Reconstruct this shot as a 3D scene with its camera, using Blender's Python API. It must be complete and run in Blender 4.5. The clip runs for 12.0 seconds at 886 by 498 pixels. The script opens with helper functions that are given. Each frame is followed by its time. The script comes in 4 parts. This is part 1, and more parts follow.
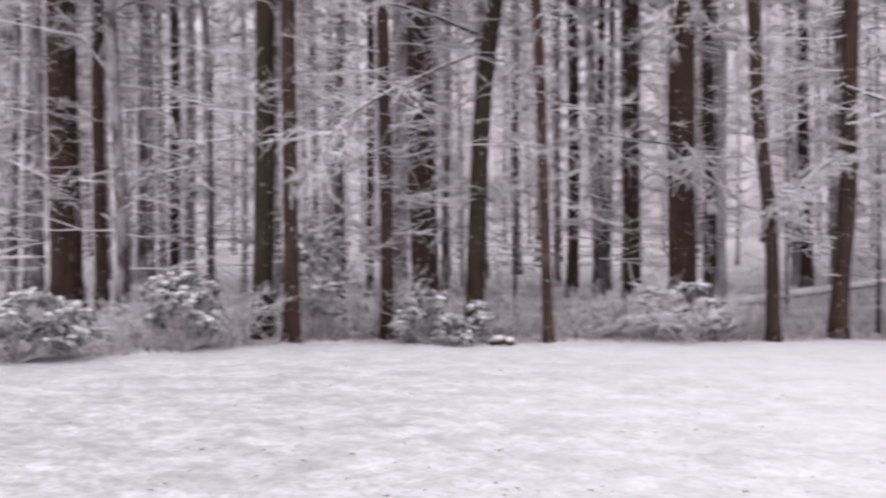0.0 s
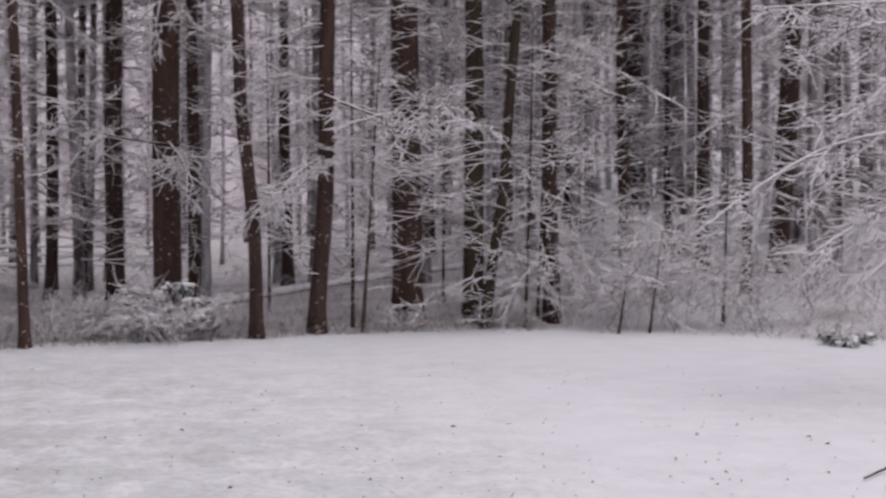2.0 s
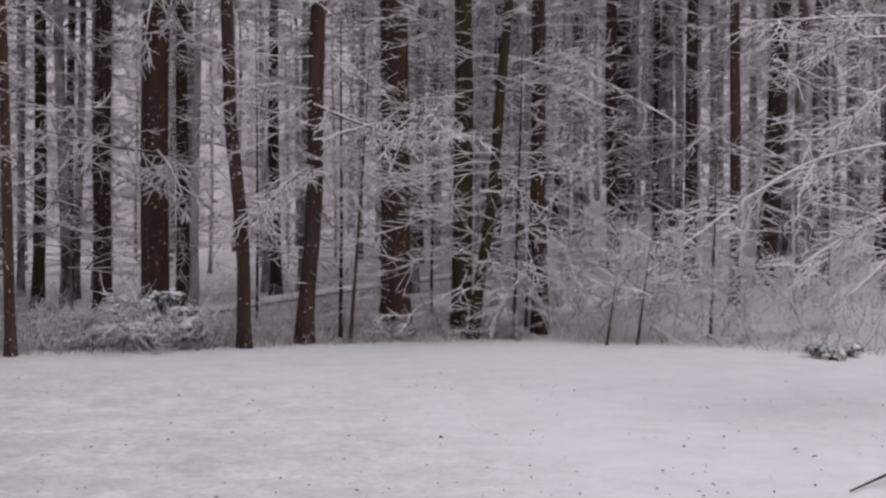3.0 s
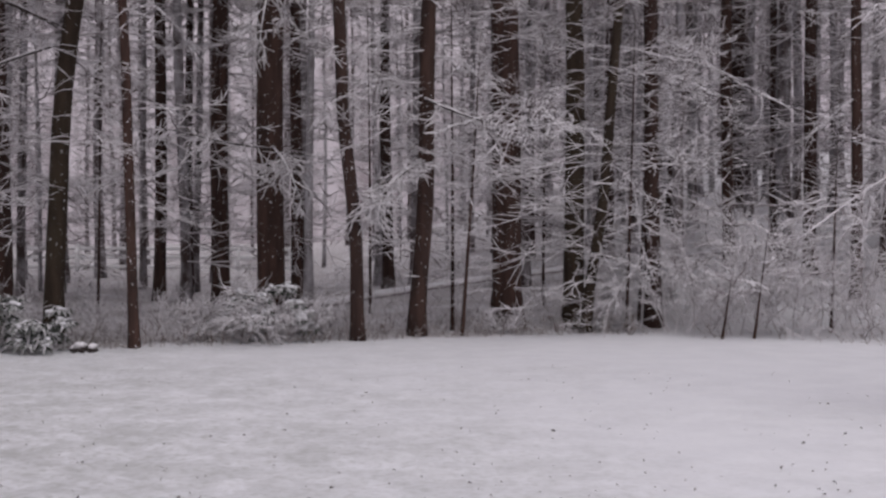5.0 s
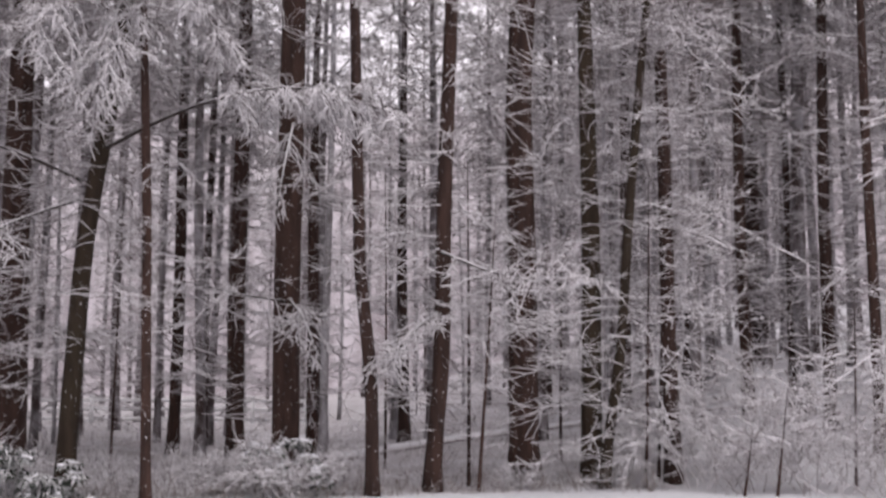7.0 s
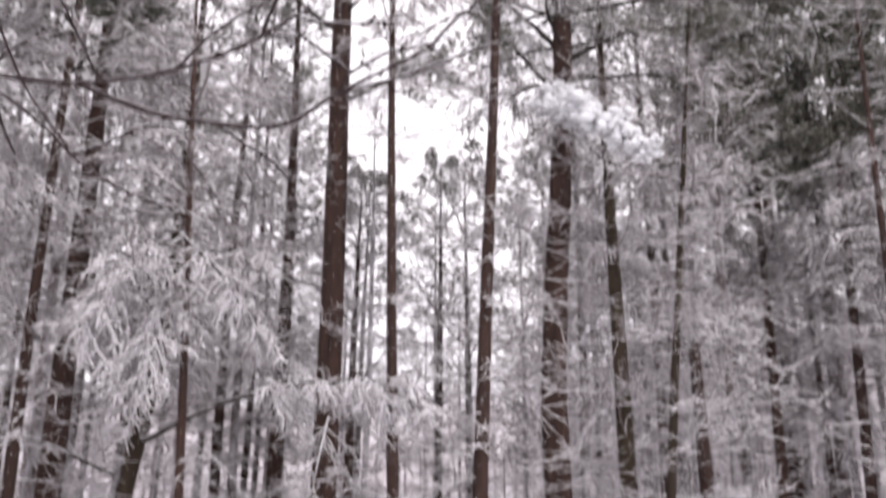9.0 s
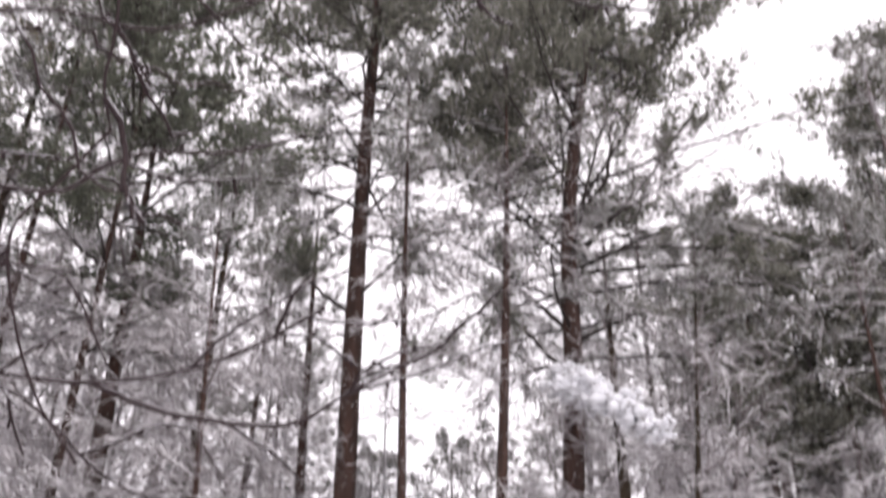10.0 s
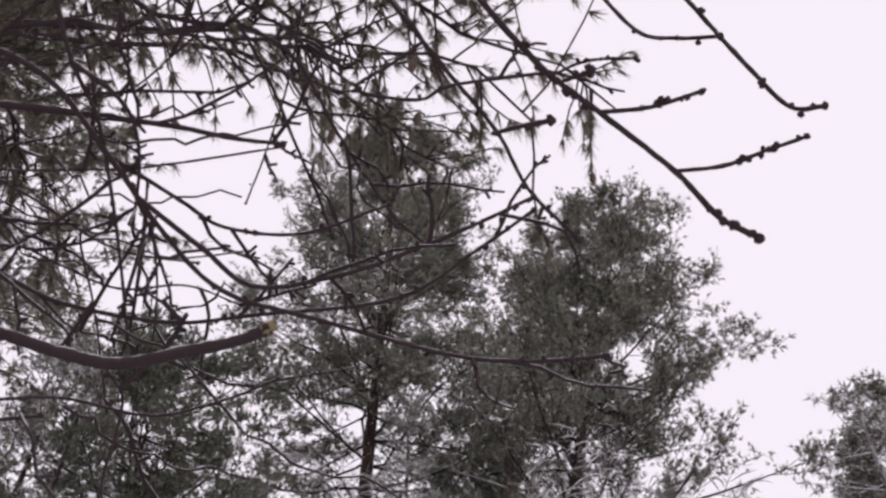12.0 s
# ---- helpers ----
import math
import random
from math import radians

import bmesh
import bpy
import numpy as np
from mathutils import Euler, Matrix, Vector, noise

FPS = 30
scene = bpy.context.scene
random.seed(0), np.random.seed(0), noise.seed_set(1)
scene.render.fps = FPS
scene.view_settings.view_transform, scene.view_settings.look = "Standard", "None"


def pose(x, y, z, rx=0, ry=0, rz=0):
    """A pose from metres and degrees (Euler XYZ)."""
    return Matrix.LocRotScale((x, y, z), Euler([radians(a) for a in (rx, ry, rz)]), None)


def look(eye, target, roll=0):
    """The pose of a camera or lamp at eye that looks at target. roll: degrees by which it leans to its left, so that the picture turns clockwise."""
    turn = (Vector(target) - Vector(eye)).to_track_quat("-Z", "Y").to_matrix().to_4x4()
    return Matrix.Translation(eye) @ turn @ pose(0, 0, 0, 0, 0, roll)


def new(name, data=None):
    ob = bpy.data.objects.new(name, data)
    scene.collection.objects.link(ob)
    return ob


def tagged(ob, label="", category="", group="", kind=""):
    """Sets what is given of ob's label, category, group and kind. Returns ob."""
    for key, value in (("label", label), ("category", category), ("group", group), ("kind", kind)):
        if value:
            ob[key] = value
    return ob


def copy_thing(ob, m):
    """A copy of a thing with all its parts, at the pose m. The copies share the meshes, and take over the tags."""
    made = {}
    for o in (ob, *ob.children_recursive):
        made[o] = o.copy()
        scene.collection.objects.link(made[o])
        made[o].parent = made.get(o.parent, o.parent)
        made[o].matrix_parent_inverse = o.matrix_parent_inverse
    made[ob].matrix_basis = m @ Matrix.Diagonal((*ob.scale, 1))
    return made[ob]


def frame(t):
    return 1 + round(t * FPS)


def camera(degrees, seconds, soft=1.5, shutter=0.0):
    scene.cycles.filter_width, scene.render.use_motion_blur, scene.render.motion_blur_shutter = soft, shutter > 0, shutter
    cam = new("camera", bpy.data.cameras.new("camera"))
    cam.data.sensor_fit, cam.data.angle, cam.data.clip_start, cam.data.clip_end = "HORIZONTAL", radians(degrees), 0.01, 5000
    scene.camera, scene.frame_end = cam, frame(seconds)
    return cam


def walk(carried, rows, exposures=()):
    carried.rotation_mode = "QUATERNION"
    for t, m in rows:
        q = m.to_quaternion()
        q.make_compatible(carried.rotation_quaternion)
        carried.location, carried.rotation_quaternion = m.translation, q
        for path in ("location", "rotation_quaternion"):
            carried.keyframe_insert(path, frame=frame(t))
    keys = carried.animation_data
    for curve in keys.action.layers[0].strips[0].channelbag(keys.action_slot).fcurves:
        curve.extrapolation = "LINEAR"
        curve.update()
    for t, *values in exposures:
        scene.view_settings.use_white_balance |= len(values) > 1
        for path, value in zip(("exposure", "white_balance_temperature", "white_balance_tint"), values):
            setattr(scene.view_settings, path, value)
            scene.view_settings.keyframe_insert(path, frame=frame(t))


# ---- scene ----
DEG = 42.15
EYE, ARM = 1.6, 0.15
# seconds, yaw (to the left), pitch, roll
TURNS = [(0.0, 20.06, -1.09, -0.29), (0.5, 13.15, -1.36, -0.51), (1.0, 6.89, -1.35, -0.60), (1.5, -0.31, -1.26, -0.23),
         (2.0, -5.19, -1.14, 0.08), (2.5, -6.20, -0.72, 0.22), (2.7, -6.12, -0.61, 0.31),
         (4.3, -1.66, -0.91, 0.20), (4.5, -0.88, -0.94, 0.15), (5.0, -0.22, -0.99, 0.12), (5.5, 0.0, -0.57, 0.35),
         (6.0, 0.15, 1.80, 1.03), (6.5, 0.10, 4.37, 0.90), (6.7, 0.21, 5.15, 0.60),
         (8.3, 2.07, 14.41, 0.49), (8.5, 2.19, 15.61, 0.64), (9.0, 2.52, 20.93, 0.53), (9.5, 2.87, 28.28, 0.30),
         (10.0, 3.33, 34.75, 0.90), (10.5, 4.09, 42.18, 1.42), (11.0, 4.99, 47.65, 2.45), (11.5, 3.84, 51.29, 0.95),
         (12.0, 3.62, 52.16, 0.80)]


def aimed(yaw, pitch, roll):
    a, p = radians(yaw), radians(pitch)
    ahead = Vector((-math.sin(a) * math.cos(p), math.cos(a) * math.cos(p), math.sin(p)))
    eye = Vector((0.0, ARM * (math.cos(p) - 1.0), EYE + ARM * math.sin(p)))
    return look(eye, eye + ahead, roll)


# seconds, stops, white balance
EXPOSURES = [(0.0, 0.79, 6500, 10), (1.0, 0.58, 6500, 10), (1.5, 0.42, 6500, 10), (2.5, 0.03, 6500, 10), (4.5, 0.01, 6500, 10), (5.5, -0.02, 6500, 10),
             (6.5, 0.26, 6570, 10), (8.5, 0.98, 6620, 8), (9.5, 1.02, 6620, 7), (10.5, 0.95, 6630, 9), (11.0, 0.70, 6530, 10), (11.5, 0.46, 6500, 10), (12.0, 0.25, 6500, 10)]
cam = camera(DEG, 12.0, soft=2.6, shutter=0.5)
walk(cam, [(t, aimed(*turn)) for t, *turn in TURNS], EXPOSURES)

# ---- overcast daylight ----
world = bpy.data.worlds.new("overcast_sky")
scene.world = world
world.use_nodes = True
wn, wl = world.node_tree.nodes, world.node_tree.links
wn.clear()
sky = wn.new("ShaderNodeTexSky")
sky.sky_type, sky.sun_disc, sky.sun_elevation, sky.sun_rotation = "NISHITA", False, radians(38), radians(150)
clouds = wn.new("ShaderNodeMix")
clouds.data_type = "RGBA"
clouds.inputs["Factor"].default_value = 0.93
clouds.inputs[7].default_value = (8.4, 7.75, 8.45, 1)
air = wn.new("ShaderNodeBackground")
air.inputs["Strength"].default_value = 0.1
wout = wn.new("ShaderNodeOutputWorld")
wl.new(sky.outputs[0], clouds.inputs[6])
wl.new(clouds.outputs[2], air.inputs["Color"])
wl.new(air.outputs[0], wout.inputs[0])
sun = new("sun", bpy.data.lights.new("sun", "SUN"))
sun.data.energy, sun.data.angle, sun.data.color = 0.6, radians(40), (1.0, 0.96, 0.93)
sun.matrix_world = look((0, 0, 40), (-9, 18, 0))


# ---- materials ----
class Mat:
    """A small builder for node materials."""

    def __init__(self, name, rough=0.9):
        self.m = bpy.data.materials.new(name)
        self.m.use_nodes = True
        self.t = self.m.node_tree
        self.b = self.t.nodes["Principled BSDF"]
        self.b.inputs["Roughness"].default_value = rough
        self.b.inputs["Specular IOR Level"].default_value = 0.25

    def put(self, kind, **values):
        n = self.t.nodes.new(kind)
        for k, v in values.items():
            n.inputs[k].default_value = v
        return n

    def join(self, a, b):
        self.t.links.new(a, b)
        return b

    def noise(self, scale, detail=3.0, stretch=(1, 1, 1), rough=0.6, space="Object"):
        c = self.t.nodes.new("ShaderNodeTexCoord")
        m = self.put("ShaderNodeMapping", Scale=stretch)
        n = self.put("ShaderNodeTexNoise", Scale=scale, Detail=detail, Roughness=rough)
        if space == "World":
            self.join(self.t.nodes.new("ShaderNodeNewGeometry").outputs["Position"], m.inputs[0])
        else:
            self.join(c.outputs[space], m.inputs[0])
        self.join(m.outputs[0], n.inputs["Vector"])
        return n.outputs["Fac"]

    def span(self, x, a, b, c=0.0, d=1.0):
        n = self.t.nodes.new("ShaderNodeMapRange")
        self.join(x, n.inputs["Value"])
        for k, v in zip(("From Min", "From Max", "To Min", "To Max"), (a, b, c, d)):
            n.inputs[k].default_value = v
        return n.outputs[0]

    def math(self, op, a, b):
        n = self.t.nodes.new("ShaderNodeMath")
        n.operation = op
        for i, v in enumerate((a, b)):
            if isinstance(v, (int, float)):
                n.inputs[i].default_value = v
            else:
                self.join(v, n.inputs[i])
        return n.outputs[0]

    def mix(self, f, a, b):
        n = self.t.nodes.new("ShaderNodeMix")
        n.data_type = "RGBA"
        for i, v in ((0, f), (6, a), (7, b)):
            if isinstance(v, tuple):
                n.inputs[i].default_value = (*v, 1)
            elif isinstance(v, (int, float)):
                n.inputs[i].default_value = v
            else:
                self.join(v, n.inputs[i])
        return n.outputs[2]

    def up(self):
        g, s = self.t.nodes.new("ShaderNodeNewGeometry"), self.t.nodes.new("ShaderNodeSeparateXYZ")
        self.join(g.outputs["Normal"], s.inputs[0])
        return s.outputs[2]

    def rand(self):
        return self.t.nodes.new("ShaderNodeObjectInfo").outputs["Random"]

    def island(self):
        return self.t.nodes.new("ShaderNodeNewGeometry").outputs["Random Per Island"]

    def done(self, colour, bump=None, strength=0.3, distance=0.02):
        self.join(colour, self.b.inputs["Base Color"])
        if bump is not None:
            n = self.put("ShaderNodeBump", Strength=strength, Distance=distance)
            self.join(bump, n.inputs["Height"])
            self.join(n.outputs[0], self.b.inputs["Normal"])
        return self.m


SNOW = (0.83, 0.82, 0.84)


def make_snow_ground():
    m = Mat("snow_ground", 0.75)
    big, fine, mid = m.noise(0.22, 3, space="World"), m.noise(16, 4, space="World"), m.noise(2.2, 4, space="World")
    tuft = m.span(m.math("ADD", m.math("MULTIPLY", fine, 0.8), m.math("MULTIPLY", mid, 0.2)), 0.47, 0.66)
    place_x = m.t.nodes.new("ShaderNodeSeparateXYZ")
    m.join(m.t.nodes.new("ShaderNodeNewGeometry").outputs["Position"], place_x.inputs[0])
    # snow thins to the left; the grey there also paints in darker lens edge
    thin = m.math("ADD", m.span(big, 0.40, 0.66, 0.0, 0.3), m.span(place_x.outputs[0], 2.0, -7.0, 0.05, 1.4))
    patch = m.math("ADD", m.math("MULTIPLY", m.noise(1.5, 3, space="World"), 0.5), m.math("MULTIPLY", m.noise(5.0, 4, space="World"), 0.5))
    away = m.t.nodes.new("ShaderNodeVectorMath")
    away.operation = "LENGTH"
    m.join(m.t.nodes.new("ShaderNodeNewGeometry").outputs["Position"], away.inputs[0])
    thin = m.math("MULTIPLY", thin, m.span(away.outputs["Value"], 15.0, 8.0, 0.35, 1.0))
    worn_dimmed = m.math("MULTIPLY", m.span(patch, 0.38, 0.60), m.math("ADD", m.math("MULTIPLY", thin, 0.85), 0.0))
    base = m.mix(m.span(mid, 0.35, 0.7), (0.815, 0.825, 0.855), (0.765, 0.775, 0.81))
    base = m.mix(worn_dimmed, base, (0.41, 0.42, 0.41))
    grassy = m.math("MULTIPLY", m.math("MULTIPLY", tuft, thin), 0.8)
    col = m.mix(grassy, base, (0.40, 0.41, 0.385))
    wood = m.t.nodes.new("ShaderNodeAttribute")
    wood.attribute_name = "litter"
    bare = m.span(m.math("ADD", m.math("MULTIPLY", fine, 0.5), m.math("MULTIPLY", m.noise(0.9, 4, space="World"), 0.5)), 0.38, 0.56)
    litter = m.mix(m.noise(30, 3, space="World"), (0.115, 0.075, 0.066), (0.26, 0.20, 0.18))
    col = m.mix(m.math("MULTIPLY", wood.outputs["Fac"], m.span(bare, 0, 1, 0.12, 0.58)), col, litter)
    return m.done(col, m.math("ADD", fine, m.math("MULTIPLY", mid, 0.5)), 0.22, 0.03)


def make_bark(name, dark, light, flecks, moss=0.0, frost=0.0):
    m = Mat(name, 0.95)
    grain, patch, fine = m.noise(9, 5, (1, 1, 0.16)), m.noise(1.6, 3), m.noise(30, 3, (1, 1, 0.6))
    col = m.mix(m.span(grain, 0.3, 0.72), dark, light)
    col = m.mix(m.math("MULTIPLY", m.span(patch, 0.45, 0.7), 0.5), col, tuple(0.5 * (a + b) * 1.25 for a, b in zip(dark, light)))
    if moss:
        col = m.mix(m.math("MULTIPLY", m.span(patch, 0.42, 0.62), moss), col, (0.046, 0.040, 0.022))
    col = m.mix(m.math("MULTIPLY", m.span(m.rand(), 0, 1, 0.0, 0.45), 1.0), col, tuple(0.8 * c for c in dark))
    spot = m.span(m.math("ADD", fine, m.math("MULTIPLY", patch, 0.25)), 0.845 - flecks, 0.885 - flecks)
    col = m.mix(spot, col, (0.72, 0.71, 0.74))
    # frost on the bark, its paleness also standing in for haze in the wood
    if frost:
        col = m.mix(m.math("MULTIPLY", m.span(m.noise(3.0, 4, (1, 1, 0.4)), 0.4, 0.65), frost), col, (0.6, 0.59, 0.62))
    return m.done(col, grain, 0.9, 0.03)


def make_frosted(name, low, high, dark=(0.05, 0.04, 0.04), snow=SNOW, speck=0.9, grain=14):
    """Bark below, snow lying on whatever faces up."""
    m = Mat(name, 0.85)
    lay = m.math("ADD", m.up(), m.math("MULTIPLY", m.math("SUBTRACT", m.noise(grain, 3), 0.5), speck))
    bark = m.mix(m.noise(grain * 2.3, 3), tuple(0.6 * c for c in dark), tuple(min(1.0, 1.4 * c) for c in dark))
    return m.done(m.mix(m.span(lay, low, high), bark, snow), m.noise(grain * 2.3, 3), 0.6, 0.15 / grain)


def make_needles(name, low, high, dark, light, most=1.0):
    m = Mat(name, 0.8)
    green = m.mix(m.island(), dark, light)
    lay = m.math("ADD", m.up(), m.math("MULTIPLY", m.math("SUBTRACT", m.noise(1.3, 3), 0.5), 1.6))
    return m.done(m.mix(m.math("MULTIPLY", m.span(lay, low, high), most), green, SNOW))


M_GROUND = make_snow_ground()
M_BARK = make_bark("pine_bark", (0.026, 0.017, 0.015), (0.088, 0.050, 0.039), 0.065)
M_BARK_MOSS = make_bark("mossy_bark", (0.022, 0.016, 0.012), (0.074, 0.052, 0.036), 0.05, moss=0.35)
# the next two barks are frosted, and paled further as painted haze
M_BARK_FAR = make_bark("frosted_hazed_bark", (0.050, 0.035, 0.033), (0.14, 0.105, 0.098), 0.08, frost=0.72)
M_BARK_PALE = make_bark("rimed_hazed_bark", (0.16, 0.145, 0.145), (0.34, 0.32, 0.32), 0.12, frost=0.95)
M_TWIG = make_frosted("snowy_twig", -0.8, 0.2, (0.15, 0.12, 0.118), (0.765, 0.745, 0.765))
M_LIMB = make_frosted("snowy_limb", 0.05, 0.75, (0.045, 0.035, 0.032), SNOW, 0.9, 22)
M_LIMB_DRY = make_frosted("dry_limb", 0.45, 1.1, (0.045, 0.037, 0.034), (0.6, 0.59, 0.61))
M_NEAR = make_frosted("bare_near_twig", 0.35, 0.95, (0.034, 0.022, 0.023), (0.66, 0.65, 0.68), 1.0, 70)
M_NEEDLE = make_needles("pine_needles", 0.0, 1.2, (0.092, 0.095, 0.072), (0.235, 0.23, 0.185), 0.85)
M_NEEDLE_GREEN = make_needles("dark_green_needles", 0.3, 1.3, (0.066, 0.074, 0.052), (0.17, 0.174, 0.135), 0.7)
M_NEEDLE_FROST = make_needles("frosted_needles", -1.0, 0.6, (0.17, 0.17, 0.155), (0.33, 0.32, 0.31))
M_FROST = make_frosted("hoar_frost", -1.1, 0.2, (0.21, 0.195, 0.19), (0.54, 0.515, 0.525))
M_NEEDLE_MID = make_needles("dusted_needles", -0.7, 0.8, (0.115, 0.115, 0.095), (0.21, 0.205, 0.18), 0.8)
M_NEEDLE_NEAR = make_needles("brown_green_needles", 0.2, 1.2, (0.07, 0.063, 0.046), (0.19, 0.165, 0.12), 0.65)
M_LUMP = Mat("soft_snow", 0.75)
M_LUMP = M_LUMP.done(M_LUMP.mix(M_LUMP.noise(7, 3), (0.86, 0.86, 0.88), (0.76, 0.76, 0.79)), M_LUMP.noise(9, 3), 0.5, 0.03)
M_LEAF = make_frosted("snowy_leaf", 0.3, 1.15, (0.06, 0.076, 0.052), SNOW, 1.6)
M_STALK = make_frosted("dry_stalk", 0.1, 0.8, (0.16, 0.12, 0.10), SNOW, 1.4)
M_LITTER = Mat("dead_leaf", 0.9)
M_LITTER = M_LITTER.done(M_LITTER.mix(M_LITTER.island(), (0.05, 0.045, 0.04), (0.14, 0.125, 0.11)))
M_WHITE = Mat("white_paint", 0.6)
M_WHITE = M_WHITE.done(M_WHITE.mix(M_WHITE.noise(3, 4), (0.85, 0.85, 0.85), (0.74, 0.74, 0.76)))
M_CONE = Mat("cone_scale", 0.85)
M_CONE = M_CONE.done(M_CONE.mix(M_CONE.noise(40, 2), (0.05, 0.035, 0.028), (0.14, 0.10, 0.08)))
M_CUT = Mat("cut_wood", 0.8)
M_CUT = M_CUT.done(M_CUT.mix(M_CUT.noise(60, 3), (0.15, 0.12, 0.06), (0.25, 0.20, 0.11)))


def make_backdrop():
    m = Mat("far_frosted_hazed_woods", 1.0)
    streak, patch = m.noise(0.55, 4, (1, 1, 0.10), space="World"), m.noise(0.12, 3, space="World")
    # pale streaks for frosted trees, lightened to carry the haze as well
    col = m.mix(m.span(streak, 0.35, 0.65), (0.36, 0.32, 0.335), (0.67, 0.63, 0.66))
    return m.done(m.mix(m.math("MULTIPLY", m.span(patch, 0.4, 0.7), 0.4), col, (0.72, 0.70, 0.73)))


M_BACK = make_backdrop()

# ---- mesh tools ----
RNG = np.random.default_rng(11)


def unit(v):
    return v / np.maximum(np.linalg.norm(v, axis=-1, keepdims=True), 1e-9)


def rise(x, y):
    """Height of the ground: a flat lawn, and a wood that climbs to the right."""
    d, az = math.hypot(x, y), math.degrees(math.atan2(x, y))
    k = min(1.0, max(0.0, (az + 8.0) / 22.0))
    s = 0.118 * k * k * (3 - 2 * k)
    if az > 60:
        s *= max(0.0, 1.0 - (az - 60) / 50)
    return s * max(0.0, min(d, 75.0) - 18.3) + 0.07 * noise.noise((x * 0.13, y * 0.13, 0.3)) * min(1.0, d / 20)


def edge(az):
    """How far off the lawn ends and the wood begins."""
    return float(np.interp(az, (-60, -40, -32, -26, -18, -8, 0, 8, 15, 24, 40), (14.6, 14.9, 15.4, 16.2, 16.0, 16.1, 16.9, 17.7, 17.4, 17.0, 16.5)))


def spot(az, d, up=0.0):
    x, y = d * math.sin(radians(az)), d * math.cos(radians(az))
    return Vector((x, y, rise(x, y) + up))


def seen(az, el, r):
    """A place by its bearing, height angle and distance from where one stands."""
    a, e = radians(az), radians(el)
    return np.array([r * math.cos(e) * math.sin(a), r * math.cos(e) * math.cos(a) + ARM * (math.cos(e) - 1), EYE + (r + ARM) * math.sin(e)])


def mesh_of(name, verts, faces, mat, smooth=False):
    """A mesh from vertices and faces that all have the same number of corners."""
    verts, faces = np.asarray(verts, np.float32).reshape(-1, 3), np.asarray(faces, np.int32)
    me = bpy.data.meshes.new(name)
    n, k = faces.shape
    me.vertices.add(len(verts))
    me.vertices.foreach_set("co", verts.ravel())
    me.loops.add(n * k)
    me.loops.foreach_set("vertex_index", faces.ravel())
    me.polygons.add(n)
    me.polygons.foreach_set("loop_start", np.arange(0, n * k, k, dtype=np.int32))
    me.polygons.foreach_set("loop_total", np.full(n, k, np.int32))
    me.update(calc_edges=True)
    me.materials.append(mat)
    if smooth:
        me.polygons.foreach_set("use_smooth", np.ones(n, bool))
    return me


class Pile:
    """Gathers geometry for one mesh."""

    def __init__(self):
        self.v, self.f, self.n = [], [], 0

    def add(self, v, f):
        self.v.append(np.asarray(v, np.float32).reshape(-1, 3))
        self.f.append(np.asarray(f, np.int32) + self.n)
        self.n += len(self.v[-1])

    def mesh(self, name, mat, smooth=False):
        return mesh_of(name, np.concatenate(self.v), np.concatenate(self.f), mat, smooth)


def part(name, me, parent, label="", kind=""):
    ob = new(name, me)
    ob.parent = parent
    return tagged(ob, label, kind=kind)


def rod(pile, pts, radii, sides=8, close=True, lump=0.0):
    """A tapering rod along points."""
    pts, radii = np.asarray(pts, float), np.asarray(radii, float)
    n = len(pts)
    d = unit(np.gradient(pts, axis=0))
    ref = np.where(np.abs(d[:, 2:3]) > 0.9, np.array([[1.0, 0, 0]]), np.array([[0, 0, 1.0]]))
    if np.abs(d[:, 2]).mean() > 0.6:
        ref = np.tile([[1.0, 0, 0]], (n, 1))
    else:
        ref = np.tile([[0, 0, 1.0]], (n, 1))
    a = unit(np.cross(d, ref))
    b = np.cross(d, a)
    ang = np.linspace(0, 2 * np.pi, sides, endpoint=False)
    r = radii[:, None] * (1 + lump * RNG.normal(size=(n, sides)))
    v = pts[:, None] + r[..., None] * (np.cos(ang)[None, :, None] * a[:, None] + np.sin(ang)[None, :, None] * b[:, None])
    i, j = np.meshgrid(np.arange(n - 1), np.arange(sides), indexing="ij")
    k = (j + 1) % sides
    f = np.stack([i * sides + j, i * sides + k, (i + 1) * sides + k, (i + 1) * sides + j], -1).reshape(-1, 4)
    v = v.reshape(-1, 3)
    if close:
        tip = len(v)
        v = np.vstack([v, pts[-1], pts[0]])
        j = np.arange(0, sides, 2)
        top, bot = (n - 1) * sides, 0
        f = np.vstack([f, np.stack([top + j, top + (j + 1) % sides, top + (j + 2) % sides, np.full_like(j, tip)], -1),
                       np.stack([(j + 2) % sides, (j + 1) % sides, j, np.full_like(j, tip + 1)], -1)])
    pile.add(v, f)


def slivers(pile, p0, p1, r0, r1):
    """Thin three-sided twigs, ridge upwards."""
    d = unit(p1 - p0)
    side = np.cross(d, np.array([0, 0, 1.0]))
    side = unit(np.where(np.linalg.norm(side, axis=-1, keepdims=True) < 0.05, np.array([1.0, 0, 0]), side))
    up = np.cross(side, d)
    r0, r1 = np.broadcast_to(r0, len(p0))[:, None], np.broadcast_to(r1, len(p0))[:, None]
    ring = [(up, 1.0, 0.0), (up, -0.5, 0.87), (up, -0.5, -0.87)]
    v = np.stack([p + r * (u * c + side * s) for p, r in ((p0, r0), (p1, r1)) for u, c, s in ring], 1)
    base = 6 * np.arange(len(p0))[:, None, None]
    f = np.array([[0, 1, 4, 3], [1, 2, 5, 4], [2, 0, 3, 5]])[None] + base
    pile.add(v.reshape(-1, 3), f.reshape(-1, 4))


